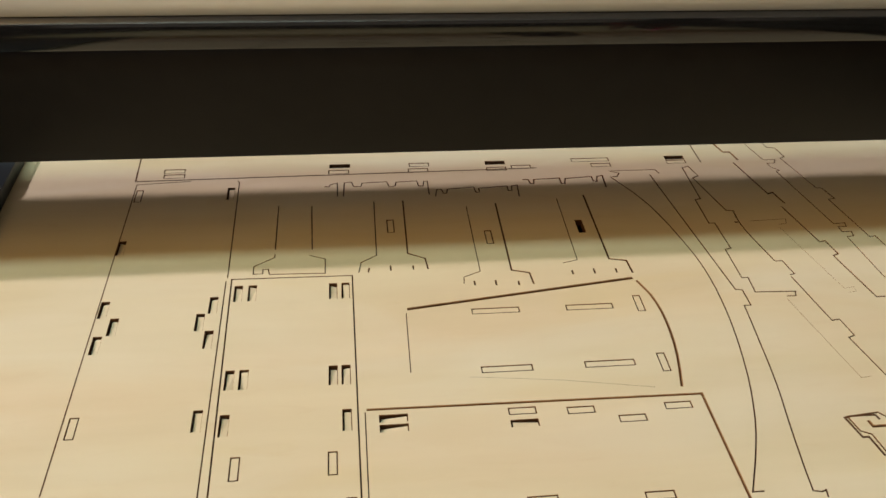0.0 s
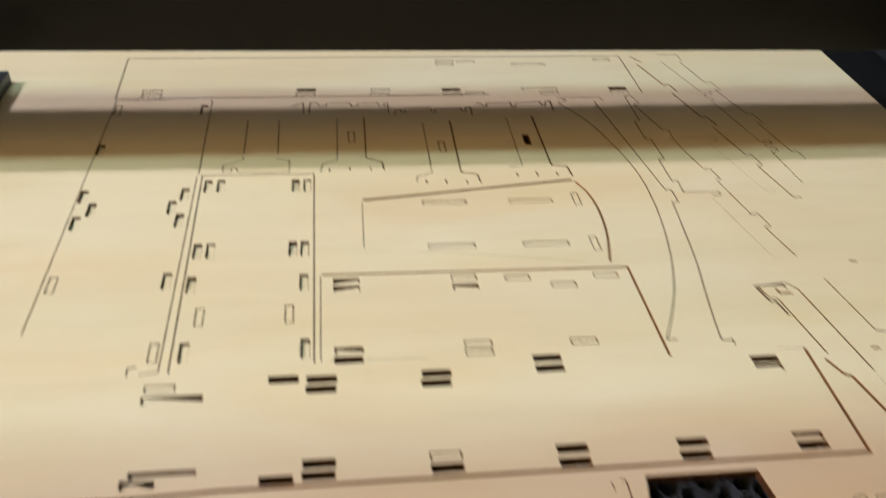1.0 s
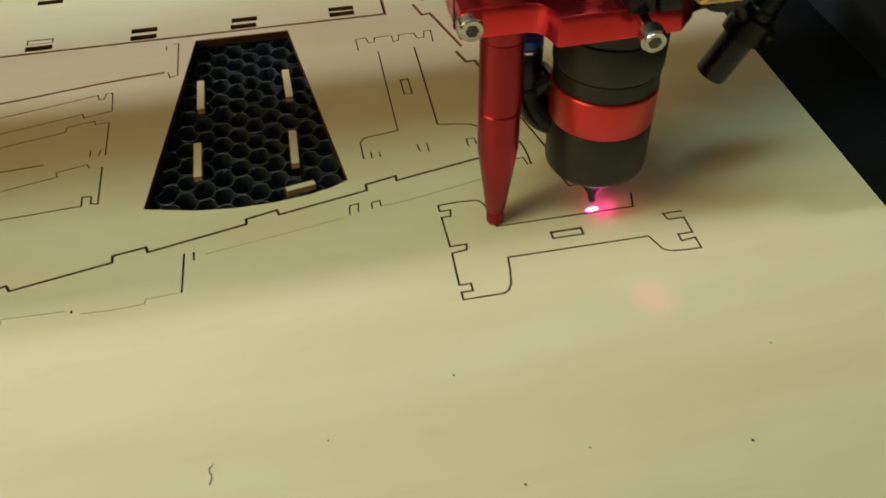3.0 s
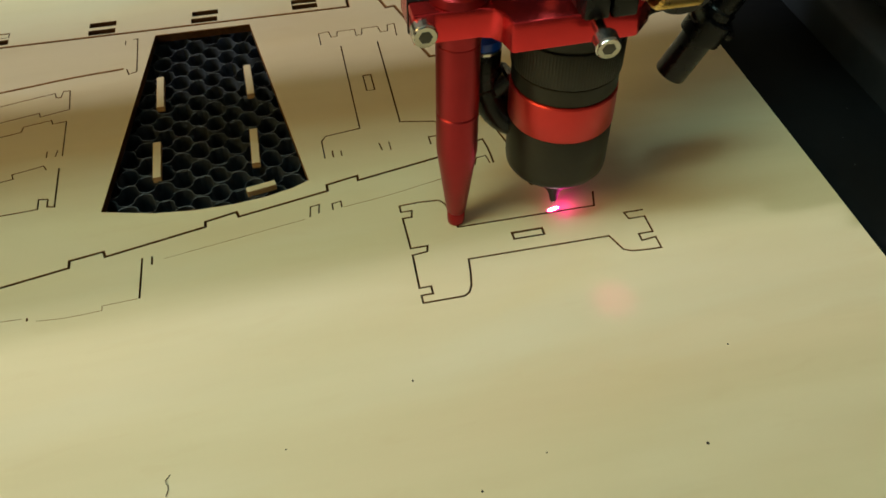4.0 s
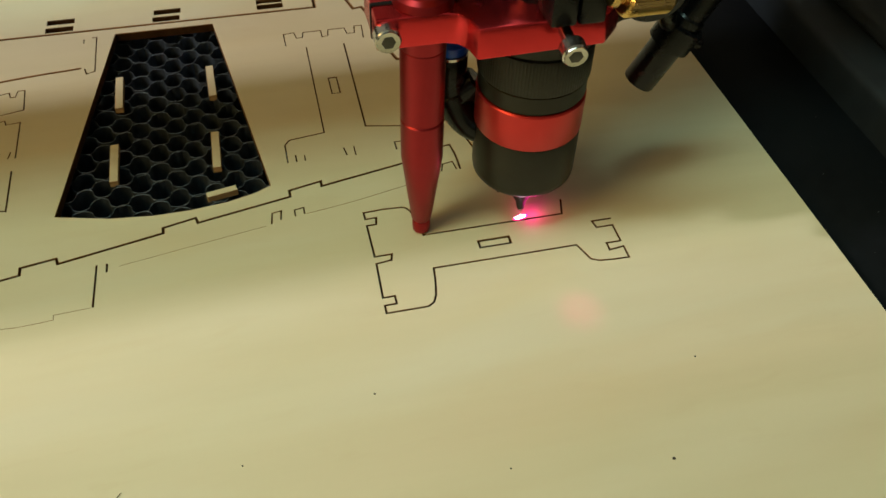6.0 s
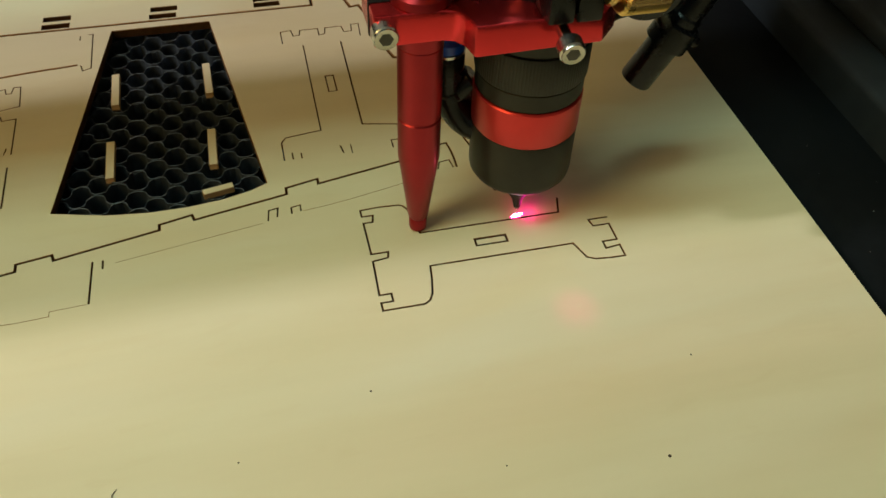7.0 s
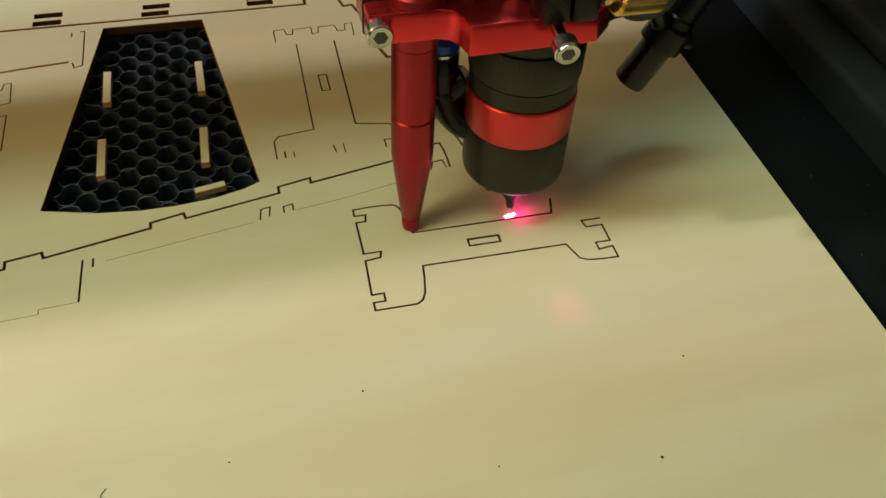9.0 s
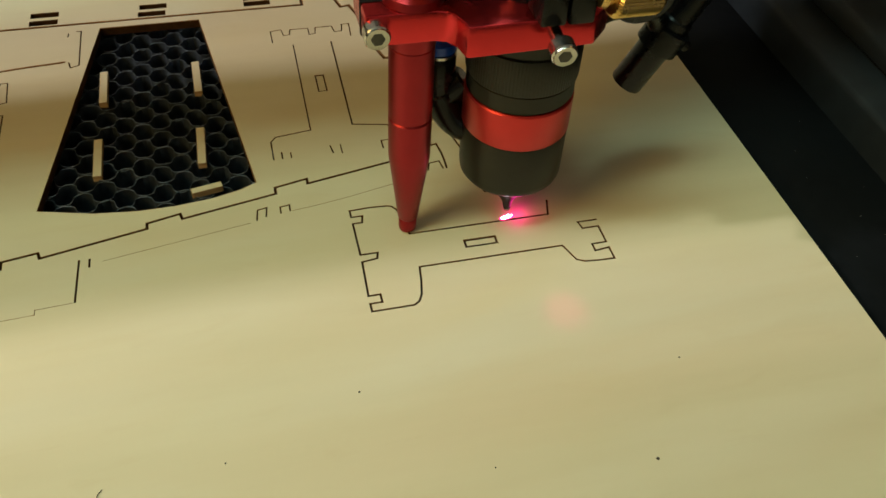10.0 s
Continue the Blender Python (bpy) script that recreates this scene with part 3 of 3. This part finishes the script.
cut(0.495, (-23.75, 16.5), (-23.75, 16.85), (-23.5, 16.9))  # strip end
cut(0.99, (-2.2, 19.45), (-2.15, 19.2), (-1.7, 19.2))  # flag
score(0.825, (-1.8, 19.45), (-1.85, 19.65), (-2.28, 19.66), (-2.7, 19.65), (-2.9, 19.6), (-2.7, 18.8), (-2.5, 18.8), (-2.35, 18.05))  # flag
cut(0.4125, (-21.2, 32.3), (-21.2, 29.4))  # stem left
cut(0.4125, (-19.85, 32.2), (-19.8, 29.3))  # stem right
slots(0.88, 0.28, "sunk", (-17.18, 20.66), (-17.18, 20.26), (-13.12, 20.16), (-4.12, 12.86), (-17.18, 17.23), (-4.08, 15.68))
slots(0.88, 0.28, "plug", (-13.12, 20.66), (-11.25, 20.56), (-9.68, 20.11), (-8.07, 20.53), (-9.68, 17.21), (-25.73, 35.13), (-25.7, 34.73), (-18.73, 34.73), (-15.2, 35.13), (-15.27, 34.69), (-11.8, 34.63), (-10.68, 34.73))
slots(0.88, 0.28, "plug", (-7.05, 34.71), (-3.53, 34.81), (-11.75, 38.36), (-11.8, 37.94), (-10.68, 38.31), (-3.47, 38.48), (-14.65, 12.88), (-13.1, 17.31), (-13.12, 16.91), (0.47, -0.14), (-22.7, 15.94))
slots(1.72, 0.28, "plug", (-13.25, 25.38), (-9.82, 25.36), (-13.3, 22.51), (-9.8, 22.51), (-7.45, 35.16), (-7.47, 37.94))
slots(0.88, 0.28, "empty", (-18.68, 35.19), (-11.8, 35.13), (-3.52, 35.16), (-18.1, 12.86), (-18.12, 12.46), (-19.23, 12.38), (-14.65, 12.46), (-11.1, 12.88), (-11.12, 12.41), (-4.12, 12.51), (-19.15, 16.09), (-18.02, 16.03))
slots(0.88, 0.28, "empty", (-18.05, 15.63), (-17.2, 16.81), (-14.57, 16.06), (-14.62, 15.66), (-4.08, 16.03), (-7.6, 12.86), (-7.65, 12.41), (-11.05, 16.51), (-11.05, 16.06))
slots(1.72, 0.28, "sunk", (-22.3, 15.48), (-22.2, 12.76))
slots(0.88, 0.28, "sunk", (-22.8, 12.5))
slots(0.28, 0.85, "sunk", (-27.03, 29.82), (-26.98, 26.3), (-26.51, 25.4), (-26.91, 24.52), (-23.23, 26.32), (-23.61, 25.45), (-23.23, 24.57), (-23.19, 20.98), (-22.41, 26.88), (-21.91, 26.88), (-19.01, 26.82), (-18.56, 26.82))
slots(0.28, 0.85, "sunk", (-22.36, 22.62), (-21.91, 22.62), (-19.03, 22.62), (-18.61, 22.62), (-22.36, 20.73), (-18.61, 20.7), (-23.21, 33.3), (-22.21, 17.43), (-18.53, 17.4))
slots(0.28, 0.85, "plug", (-26.88, 20.95), (-21.91, 19.07), (-19.06, 19.07), (-26.94, 33.3), (-7.96, 25.43), (-7.96, 22.45), (-16.71, 30.65), (-12.86, 29.7), (-2.61, 7.5), (-23.11, 17.48))
slots(0.28, 0.85, "empty", (-9.04, 30.2))


def sheet_mesh():
    """Face with its openings, a narrow scorched break along each one, then the charred walls and the underside."""
    bm = bmesh.new()
    outer = [Vector(p) for p in ((SHEET_X0, SHEET_Y0), (SHEET_X1, SHEET_Y0), (SHEET_X1, SHEET_Y1), (SHEET_X0, SHEET_Y1))]
    rings = []
    for loop in [outer] + BROKEN:
        vs = [bm.verts.new((p.x, p.y, 0)) for p in loop]
        rings.append(vs)
        for a, b in zip(vs, vs[1:] + vs[:1]):
            bm.edges.new((a, b))
    bmesh.ops.triangle_fill(bm, edges=list(bm.edges), use_beauty=False, use_dissolve=False)
    for f in bm.faces:
        if f.normal.z < 0:
            f.normal_flip()
    top = list(bm.faces)
    under = {v: bm.verts.new((v.co.x, v.co.y, -THICK)) for ring in rings for v in ring}
    for f in top:
        bm.faces.new([under[v] for v in reversed(f.verts)]).material_index = 0
    for k, (ring, loop, wall) in enumerate(zip(rings, [outer] + LOOPS, [2] + WALLS)):
        lip = ring if k == 0 else [bm.verts.new((p.x, p.y, -0.014)) for p in loop]
        for i in range(len(ring)):
            j = (i + 1) % len(ring)
            if k:
                bm.faces.new((ring[i], ring[j], lip[j], lip[i])).material_index = 3
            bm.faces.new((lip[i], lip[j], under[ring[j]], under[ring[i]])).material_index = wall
    return bm


sheet = thing("plywood_sheet", "pale plywood sheet with laser-cut part outlines lying on the honeycomb bed", "plywood sheet", (0, 0, 0))
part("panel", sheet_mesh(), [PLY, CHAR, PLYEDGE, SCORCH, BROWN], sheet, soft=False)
for points, w in SCORES:
    bm = bmesh.new()
    ring = [bm.verts.new((p.x, p.y, 0.004)) for p in widened(points, w)]
    n = len(ring) // 2
    for i in range(n - 1):
        bm.faces.new((ring[i], ring[i + 1], ring[-2 - i], ring[-1 - i]))
    bmesh.ops.recalc_face_normals(bm, faces=bm.faces)
    part("scored_line", bm, CHAR, sheet, "thin burnt line", soft=False)
rng = random.Random(4)
for x, y, w, h, state in PLUGS:
    gap = 0.055 if y < 1 else 0.034
    bm = box(x - w / 2 + gap, x + w / 2 - gap, y - h / 2 + gap, y + h / 2 - gap, -THICK - 0.01, -0.012)
    for f in bm.faces:
        f.material_index = 0 if f.normal.z > 0.9 else 1
    if state == "sunk":
        tilt = Matrix.Rotation(rng.uniform(-0.12, 0.12), 3, "Y" if w > h else "X")
        for v in bm.verts:
            v.co = Vector((x + 0.018, y - 0.018, -0.235 + rng.uniform(-0.04, 0.03))) + tilt @ (v.co - Vector((x, y, -0.15)))
    part("slot_plug", bm, [PLY, CHAR], sheet, soft=False)


# loose slot pieces that dropped on to the honeycomb in the opening
def loose_piece(x, y, turn, w=0.24, h=1.64):
    ob = thing("slot_offcut", "small pale plywood strip lying on the honeycomb", "offcut", (x, y, -0.34), "dropped offcuts")
    ob.rotation_euler = (0, 0, radians(turn))
    bm = box(-w / 2, w / 2, -h / 2, h / 2, -0.08, 0.12, 0.01, 1)
    for f in bm.faces:
        f.material_index = 0 if abs(f.normal.z) > 0.9 else 1
    part("strip", bm, [PLY, PLYEDGE], ob, soft=False)


for x, y, a in ((-9.2, 8.78, 0), (-6.38, 8.85, 1), (-9.3, 5.4, 0), (-6.43, 5.42, -1)):
    loose_piece(x, y, a)
loose_piece(-6.38, 3.56, -79, 0.22, 0.85)

# specks, stains and a hair on the bare part of the sheet
for x, y, r in ((2.48, -7.12, 0.04), (-3.46, -4.12, 0.028), (-1.0, -6.58, 0.02), (4.07, -4.73, 0.025), (-2.58, -7.16, 0.03), (-6.48, -5.28, 0.022), (-10.17, -6.2, 0.03)):
    tagged(part("soot_speck", lathe([(r, 0.002), (r * 0.8, 0.012), (0.004, 0.02)], (x, y, 0.0), steps=9), DOTMARK), "tiny dark soot speck on the plywood", "speck", "soot specks")
tagged(part("hair", sweep([(-8.93, -5.36, 0.012), (-9.05, -5.5, 0.02), (-8.95, -5.65, 0.02), (-9.02, -5.85, 0.012)], 0.008, 6), DOTMARK), "short dark hair lying on the plywood", "hair")

# flat steel bar that holds the sheet down along its edge
bar = thing("hold_down_bar", "flat dark steel bar lying on the plywood", "steel bar", (-36.1, 21.0, 0.006))
part("bar_body", box(-3.95, 3.95, -15.0, 15.1, 0.0, 0.62, 0.05), BARSTEEL, bar)

for x, y, r in ((10.9, 0.9, 0.022), (11.6, -0.9, 0.03), (11.9, -1.7, 0.02), (11.2, 2.1, 0.018), (12.4, 0.2, 0.02), (10.6, -2.3, 0.02), (12.1, 3.4, 0.02)):
    tagged(part("dust_speck", lathe([(r * 0.6, -0.452), (r * 0.4, -0.442), (0.004, -0.438)], (x, y, 0.0), steps=7), DUST), "tiny pale dust speck on the black frame", "speck", "dust specks")

# ---- cross beam ----
beam = thing("gantry_beam", "dark steel cross beam with a bright aluminium rail", "beam", (0, 27.6, 0))
part("face_plate", box(-60, 40, 0, 4.6, 5.3, 9.2, 0.06), BEAM, beam)
part("lip", box(-60, 40, -0.25, 4.0, 9.2, 10.1, 0.12), GLOSS, beam, "glossy black lip")
part("rail", join(box(-60, 40, 0.2, 3.4, 10.1, 10.9, 0.08), box(-60, 40, 0.7, 3.2, 10.9, 11.3, 0.05), box(-60, 40, 0.3, 3.4, 11.3, 12.2, 0.12)), ALU, beam, "bright aluminium rail")

# ---- laser head ----
HX, HY = 1.4, 0.6
AX, AY = 0.12, 0.65
head = thing("laser_cutter_carriage", "black laser carriage with red pointer and brass knobs above plywood", "laser carriage", (HX, HY, 0))
nozzle = part("nozzle", lathe([(0.05, 0.0), (0.09, 0.0), (0.11, 0.08), (0.14, 0.22), (0.34, 0.5), (0.70, 1.0), (0.70, 1.3)], (0.02, 0.12, 0.22), (0.09, 0.40, 0.95)), GREY, head, "dark conical nozzle")
part("nozzle_tip", lathe([(0.03, -0.06), (0.06, -0.06), (0.075, -0.02), (0.085, 0.05)], (0.02, 0.12, 0.22), (0.09, 0.40, 0.95), steps=28), STEEL, nozzle, "bright steel nozzle tip")
part("lens_barrel", lathe([(0.60, 1.16), (1.0, 1.16), (1.22, 1.27), (1.31, 1.40), (1.33, 1.55), (1.33, 2.82), (1.31, 2.86)], (AX, AY, 0), steps=64), GREY, head)
part("red_band", lathe([(1.32, 2.86), (1.345, 2.9), (1.345, 3.86), (1.31, 3.9)], (AX, AY, 0), steps=64), REDBAND, head, "glossy red band")
part("grip_ring", lathe([(1.27, 3.9), (1.27, 3.96), (1.32, 3.98), (1.32, 4.40), (1.29, 4.42), (1.29, 4.45)], (AX, AY, 0), steps=64), GREY, head)
part("knurled_ring", lathe([(1.34, 4.45), (1.36, 4.5), (1.36, 5.34), (1.34, 5.40)], (AX, AY, 0), steps=220, ribs=1, depth=0.013), GREY, head)
part("neck_ring", lathe([(1.27, 5.40), (1.27, 5.46), (1.33, 5.48), (1.33, 5.86), (1.22, 5.9), (1.22, 6.1)], (AX, AY, 0), steps=64), GREY, head)
part("tube", lathe([(1.27, 6.8), (1.27, 11.0), (1.22, 11.05)], (AX, AY, 0), steps=64), GLOSS, head, "glossy black tube")
part("tube_collar", lathe([(1.31, 7.75), (1.34, 7.8), (1.34, 7.92), (1.31, 7.97)], (AX, AY, 0), steps=64), BLACK, head)

# red clamp plate: stepped front, rounded step, arm to the pointer
plate = prism([(-3.82, -0.42), (-2.35, -0.42), (-2.12, -0.5), (-1.95, -0.72), (-1.84, -1.16), (0.98, -1.1), (1.45, -0.6), (1.6, 0.3), (1.5, 1.5), (0.8, 2.3), (-0.7, 2.4), (-1.7, 1.8), (-2.2, 1.25), (-3.82, 1.1)], 6.05, 6.8, 0.05)
bracket = part("clamp_plate", plate, RED, head, "red anodised clamp plate", soft=True)
# Solid black strip in place of an open slit: its shade as colour.
part("clamp_slit_shade", box(-3.835, -3.2, 0.10, 0.22, 6.03, 6.82), SOOT, bracket)

# focus pointer
PX, PY = -2.71, 0.13
part("pointer_sleeve", lathe([(0.36, 5.74), (0.52, 5.74), (0.53, 5.79), (0.53, 8.62), (0.50, 8.70), (0.30, 8.70), (0.30, 8.3)], (PX, PY, 0), steps=48), POINTER, head, "red pointer sleeve")
part("pointer_collar", lathe([(0.53, 6.8), (0.66, 6.82), (0.62, 7.0), (0.53, 7.08)], (PX, PY, 0), steps=48), POINTER, head)
part("pointer_body", lathe([(0.48, 3.76), (0.515, 3.79), (0.515, 5.70), (0.48, 5.74)], (PX, PY, 0), steps=48), POINTER, head)
part("pointer_tip", lathe([(0.16, 0.03), (0.22, 0.05), (0.235, 0.13), (0.235, 0.38), (0.21, 0.42), (0.26, 0.5), (0.51, 2.55), (0.515, 2.7), (0.515, 3.72), (0.48, 3.76)], (PX, PY, 0), steps=48), POINTER, head, "tapered red pointer tip")
part("pointer_cable", sweep([(PX, PY, 8.3), (PX, PY, 9.0), (PX + 0.05, PY + 0.3, 9.7), (PX + 0.5, PY + 1.2, 10.6), (PX + 1.3, PY + 2.4, 11.2)], 0.16), RUBBER, head, "black cable")


def knurled_knob(name, base, way, r, length, parent):
    k = part(name, lathe([(0.02, 0.0), (r - 0.07, 0.0), (r, 0.06), (r, length - 0.08), (r - 0.08, length), (0.02, length)], base, way, steps=96, ribs=1, depth=0.028), BRASS, parent, "knurled brass knob")
    return k


knob = knurled_knob("pointer_knob", (-2.57, -0.98, 7.95), (-0.10, 1, 0.12), 0.56, 0.78, head)
part("knob_stem", lathe([(0.20, 0.75), (0.20, 1.35)], (-2.57, -0.98, 7.95), (-0.10, 1, 0.12), steps=24), BRASS, knob)


def socket_screw(x, y, z, way, r=0.28, head_len=0.34, shank=0.9):
    s = part("socket_screw", join(lathe([(r - 0.05, 0.0), (r, 0.05), (r, head_len), (r * 0.5, head_len), (r * 0.5, head_len + shank)], (x, y, z), way, steps=32)), STEEL, head, "steel socket-head screw")
    # Flat hexagon on the face; the socket's inner shade is put into its colour.
    part("hex_socket", lathe([(r * 0.55, -0.006), (r * 0.55, 0.01)], (x, y, z), way, steps=6), HOLE, s, "flat dark hexagon painted as the shaded socket")
    part("head_rim", lathe([(r * 0.62, -0.002), (r * 0.86, -0.012), (r * 0.9, 0.02)], (x, y, z), way, steps=32), STEEL, s)


socket_screw(-3.62, -0.76, 6.46, (0, 1, 0.0), shank=0.5)
socket_screw(-0.03, -2.0, 6.46, (0.03, 1, 0.12), shank=1.0)

# black hinge clamp with brass thumb nut
clamp = part("hinge_clamp", box(-0.42, 0.68, -1.12, -0.4, 6.72, 7.25, 0.05), BLACK, head, "black split hinge clamp")
part("jaw", box(-0.46, 0.11, -1.5, -0.35, 6.84, 7.98, 0.07), BLACK, clamp)
part("jaw", box(0.15, 0.72, -1.5, -0.35, 6.84, 7.98, 0.07), BLACK, clamp)
part("pin", lathe([(0.17, 0.0), (0.17, 0.14)], (-0.62, -1.05, 7.45), (1, 0, 0), steps=24), BRASS, clamp)
nut = knurled_knob("thumb_nut", (0.98, -1.35, 7.55), (1, 0, 0), 0.62, 1.02, head)
part("nut_neck", lathe([(0.36, 0.0), (0.40, 0.05), (0.40, 0.13), (0.34, 0.16), (0.34, 0.30)], (0.72, -1.35, 7.55), (1, 0, 0), steps=40), BRASS, nut)
part("stud", lathe([(0.12, 0.0), (0.12, 0.36), (0.19, 0.36), (0.19, 0.62), (0.15, 0.65)], (2.04, -1.35, 7.55), (1, 0, 0), steps=24), STEEL, nut, "steel stud")

# swivel arm and dot-laser module
arm = part("swivel_arm", join(prism([(0.9, -0.75), (1.7, -0.35), (2.4, -0.2), (2.4, 0.15), (1.6, 0.25), (0.9, 0.2)], 6.05, 6.75, 0.06), lathe([(0.62, -0.28), (0.70, -0.22), (0.70, 0.22), (0.62, 0.28)], (2.45, -0.1, 6.55), (0.05, 1, 0.25), steps=36)), BLACK, head, "black plastic swivel arm")
part("rivet", lathe([(0.13, 0.0), (0.11, 0.05)], (2.47, -0.40, 6.48), (0.0, -1, -0.2), steps=20), STEEL, arm)
LOW, HIGH = Vector((3.12, 0.92, 3.36)), Vector((4.36, 0.70, 5.98))
AIM = (HIGH - LOW).normalized()
SPAN = (HIGH - LOW).length
part("link", sweep([(2.55, 0.0, 6.45), (3.0, 0.3, 5.9), (3.45, 0.65, 5.2), (3.6, 0.75, 5.0)], 0.24), BLACK, arm)
part("module_collar", lathe([(0.42, 0.0), (0.55, 0.03), (0.56, 0.62), (0.5, 0.66), (0.43, 0.66)], LOW + AIM * (SPAN * 0.42), AIM, steps=36), BLACK, arm)
module = part("dot_laser_module", lathe([(0.25, 0.12), (0.30, 0.0), (0.40, 0.0), (0.42, 0.05), (0.42, SPAN * 0.72), (0.37, SPAN * 0.74), (0.37, SPAN), (0.30, SPAN), (0.28, SPAN - 0.1)], LOW, AIM, steps=40), BLACK, head, "black barrel of a red dot laser")
part("grub_screw", lathe([(0.14, 0.0), (0.14, 0.22), (0.10, 0.26)], LOW + AIM * (SPAN * 0.55) + Vector((0.42, -0.1, -0.22)), (0.85, -0.2, -0.5), steps=16), BLACK, arm)
top = HIGH - AIM * 0.1
part("wire", sweep([top + Vector((-0.05, 0.02, 0)), top + AIM * 0.4, (4.72, 1.0, 6.9), (4.7, 1.6, 7.6), (4.2, 2.3, 8.3), (3.0, 2.7, 8.9), (1.2, 2.9, 9.6)], 0.075), REDWIRE, module, "red wire")
part("wire", sweep([top + Vector((0.07, -0.04, 0)), top + AIM * 0.4 + Vector((0.1, 0, 0)), (4.83, 1.05, 6.9), (4.78, 1.68, 7.62), (4.2, 2.4, 8.38), (3.0, 2.8, 8.98), (1.2, 3.0, 9.68)], 0.06), RUBBER, module, "black wire")
part("heat_shrink", sweep([(4.35, 2.2, 8.15), (3.6, 2.55, 8.6), (2.4, 2.78, 9.15), (1.4, 2.95, 9.55)], 0.2), SLEEVE, module, "clear heat-shrink sleeve")

# push-in air elbow beside the barrel: collar under the blue ring, bent body, side neck
EX, EY = -1.72, 1.5
elbow = part("air_elbow", join(
    lathe([(0.36, 3.62), (0.43, 3.68), (0.44, 4.42), (0.40, 4.48)], (EX, EY, 0), steps=32),
    sweep([(EX, EY, 4.0), (EX + 0.02, EY, 3.5), (EX + 0.14, EY - 0.08, 3.0), (EX + 0.45, EY - 0.25, 2.55), (EX + 0.75, EY - 0.4, 2.45)], 0.45, 20),
    lathe([(0.40, 0.0), (0.50, 0.04), (0.50, 0.22), (0.42, 0.28)], (EX + 0.10, EY - 0.06, 3.16), (-0.35, 0.2, 0.9), steps=28),
    lathe([(0.36, 0.0), (0.40, 0.05), (0.40, 0.6), (0.34, 0.66)], (EX + 0.16, EY - 0.08, 3.3), (0.72, -0.1, 0.55), steps=24)), BLACK, head, "black push-in air elbow")
part("release_ring", lathe([(0.34, 0.0), (0.43, 0.02), (0.43, 0.24), (0.33, 0.30)], (EX, EY, 4.58), (0, 0, 1), steps=32), BLUE, elbow, "blue release ring")
part("washer", lathe([(0.36, 0.0), (0.44, 0.02), (0.44, 0.09), (0.36, 0.11)], (EX, EY, 4.47), (0, 0, 1), steps=32), STEEL, elbow)
part("hose", sweep([(EX, EY, 4.7), (EX - 0.02, EY + 0.1, 5.0), (-1.95, 2.1, 5.7), (-2.0, 2.4, 6.6), (-1.5, 2.4, 8.0), (-1.2, 2.1, 9.6)], 0.22), RUBBER, elbow, "black air hose")
part("brass_boss", lathe([(0.24, 0.0), (0.26, 0.03), (0.26, 0.36), (0.22, 0.4)], (EX + 0.62, EY - 0.3, 2.12), (0.5, -0.25, 0.5), steps=6), BRASS, elbow)

# carriage that carries the head
part("carriage_plate", box(-3.6, 3.3, 2.3, 3.2, 9.0, 12.0, 0.08), RAILBLACK, head, "black carriage plate")
part("lower_plate", box(-2.3, 3.0, 2.75, 3.2, 7.0, 9.0, 0.08), RAILBLACK, head)
part("upper_plate", box(-2.4, 2.6, 2.6, 3.2, 12.0, 14.0, 0.08), RAILBLACK, head)
part("tube_bracket", box(-1.6, 1.4, 1.2, 2.3, 10.4, 12.0, 0.08), RAILBLACK, head)
part("hanger", box(-1.8, 2.0, 3.2, 4.3, 9.2, 22.55, 0.1), RAILBLACK, head)
for x in (-1.75, 1.75):
    part("plate_screw", lathe([(0.28, 0.0), (0.30, 0.05), (0.22, 0.16)], (x, 2.3, 9.75), (0, -1, 0), steps=28), STEEL, head)

# Unseen bar, added overhead so that its shadow falls across the sheet in bands.
tie = thing("upper_shadow_bar", "unseen black bar added above the laser head to cast a shadow band", "guide bar", (0, 0.67, 0), kind="structure")
part("bar", box(-63, 43, 0, 8.0, 22.5, 23.6, 0.2), RAILBLACK, tie)
for x in (-60, 43):
    part("shadow_bar_post", box(x - 3, x, 0, 8.0, 6.0, 22.5), RAILBLACK, tie)

# ---- laser spot ----
spot = thing("laser_spot", "glowing pink laser spot on the plywood", "laser spot", (HX, HY, 0))
glow = lathe([(0.13, 0.004), (0.11, 0.010), (0.06, 0.014)], (0, 0, 0), steps=28)
core = lathe([(0.085, 0.015), (0.07, 0.019), (0.03, 0.022)], (0, 0, 0), steps=20)
for bm, longer in ((glow, 1.7), (core, 2.1)):
    bmesh.ops.scale(bm, vec=(longer, 0.7, 1), verts=bm.verts)
    bmesh.ops.rotate(bm, cent=(0, 0, 0), matrix=Matrix.Rotation(0.22, 3, "Z"), verts=bm.verts)
part("glow", glow, LASER, spot)
part("core", core, CORE, spot)
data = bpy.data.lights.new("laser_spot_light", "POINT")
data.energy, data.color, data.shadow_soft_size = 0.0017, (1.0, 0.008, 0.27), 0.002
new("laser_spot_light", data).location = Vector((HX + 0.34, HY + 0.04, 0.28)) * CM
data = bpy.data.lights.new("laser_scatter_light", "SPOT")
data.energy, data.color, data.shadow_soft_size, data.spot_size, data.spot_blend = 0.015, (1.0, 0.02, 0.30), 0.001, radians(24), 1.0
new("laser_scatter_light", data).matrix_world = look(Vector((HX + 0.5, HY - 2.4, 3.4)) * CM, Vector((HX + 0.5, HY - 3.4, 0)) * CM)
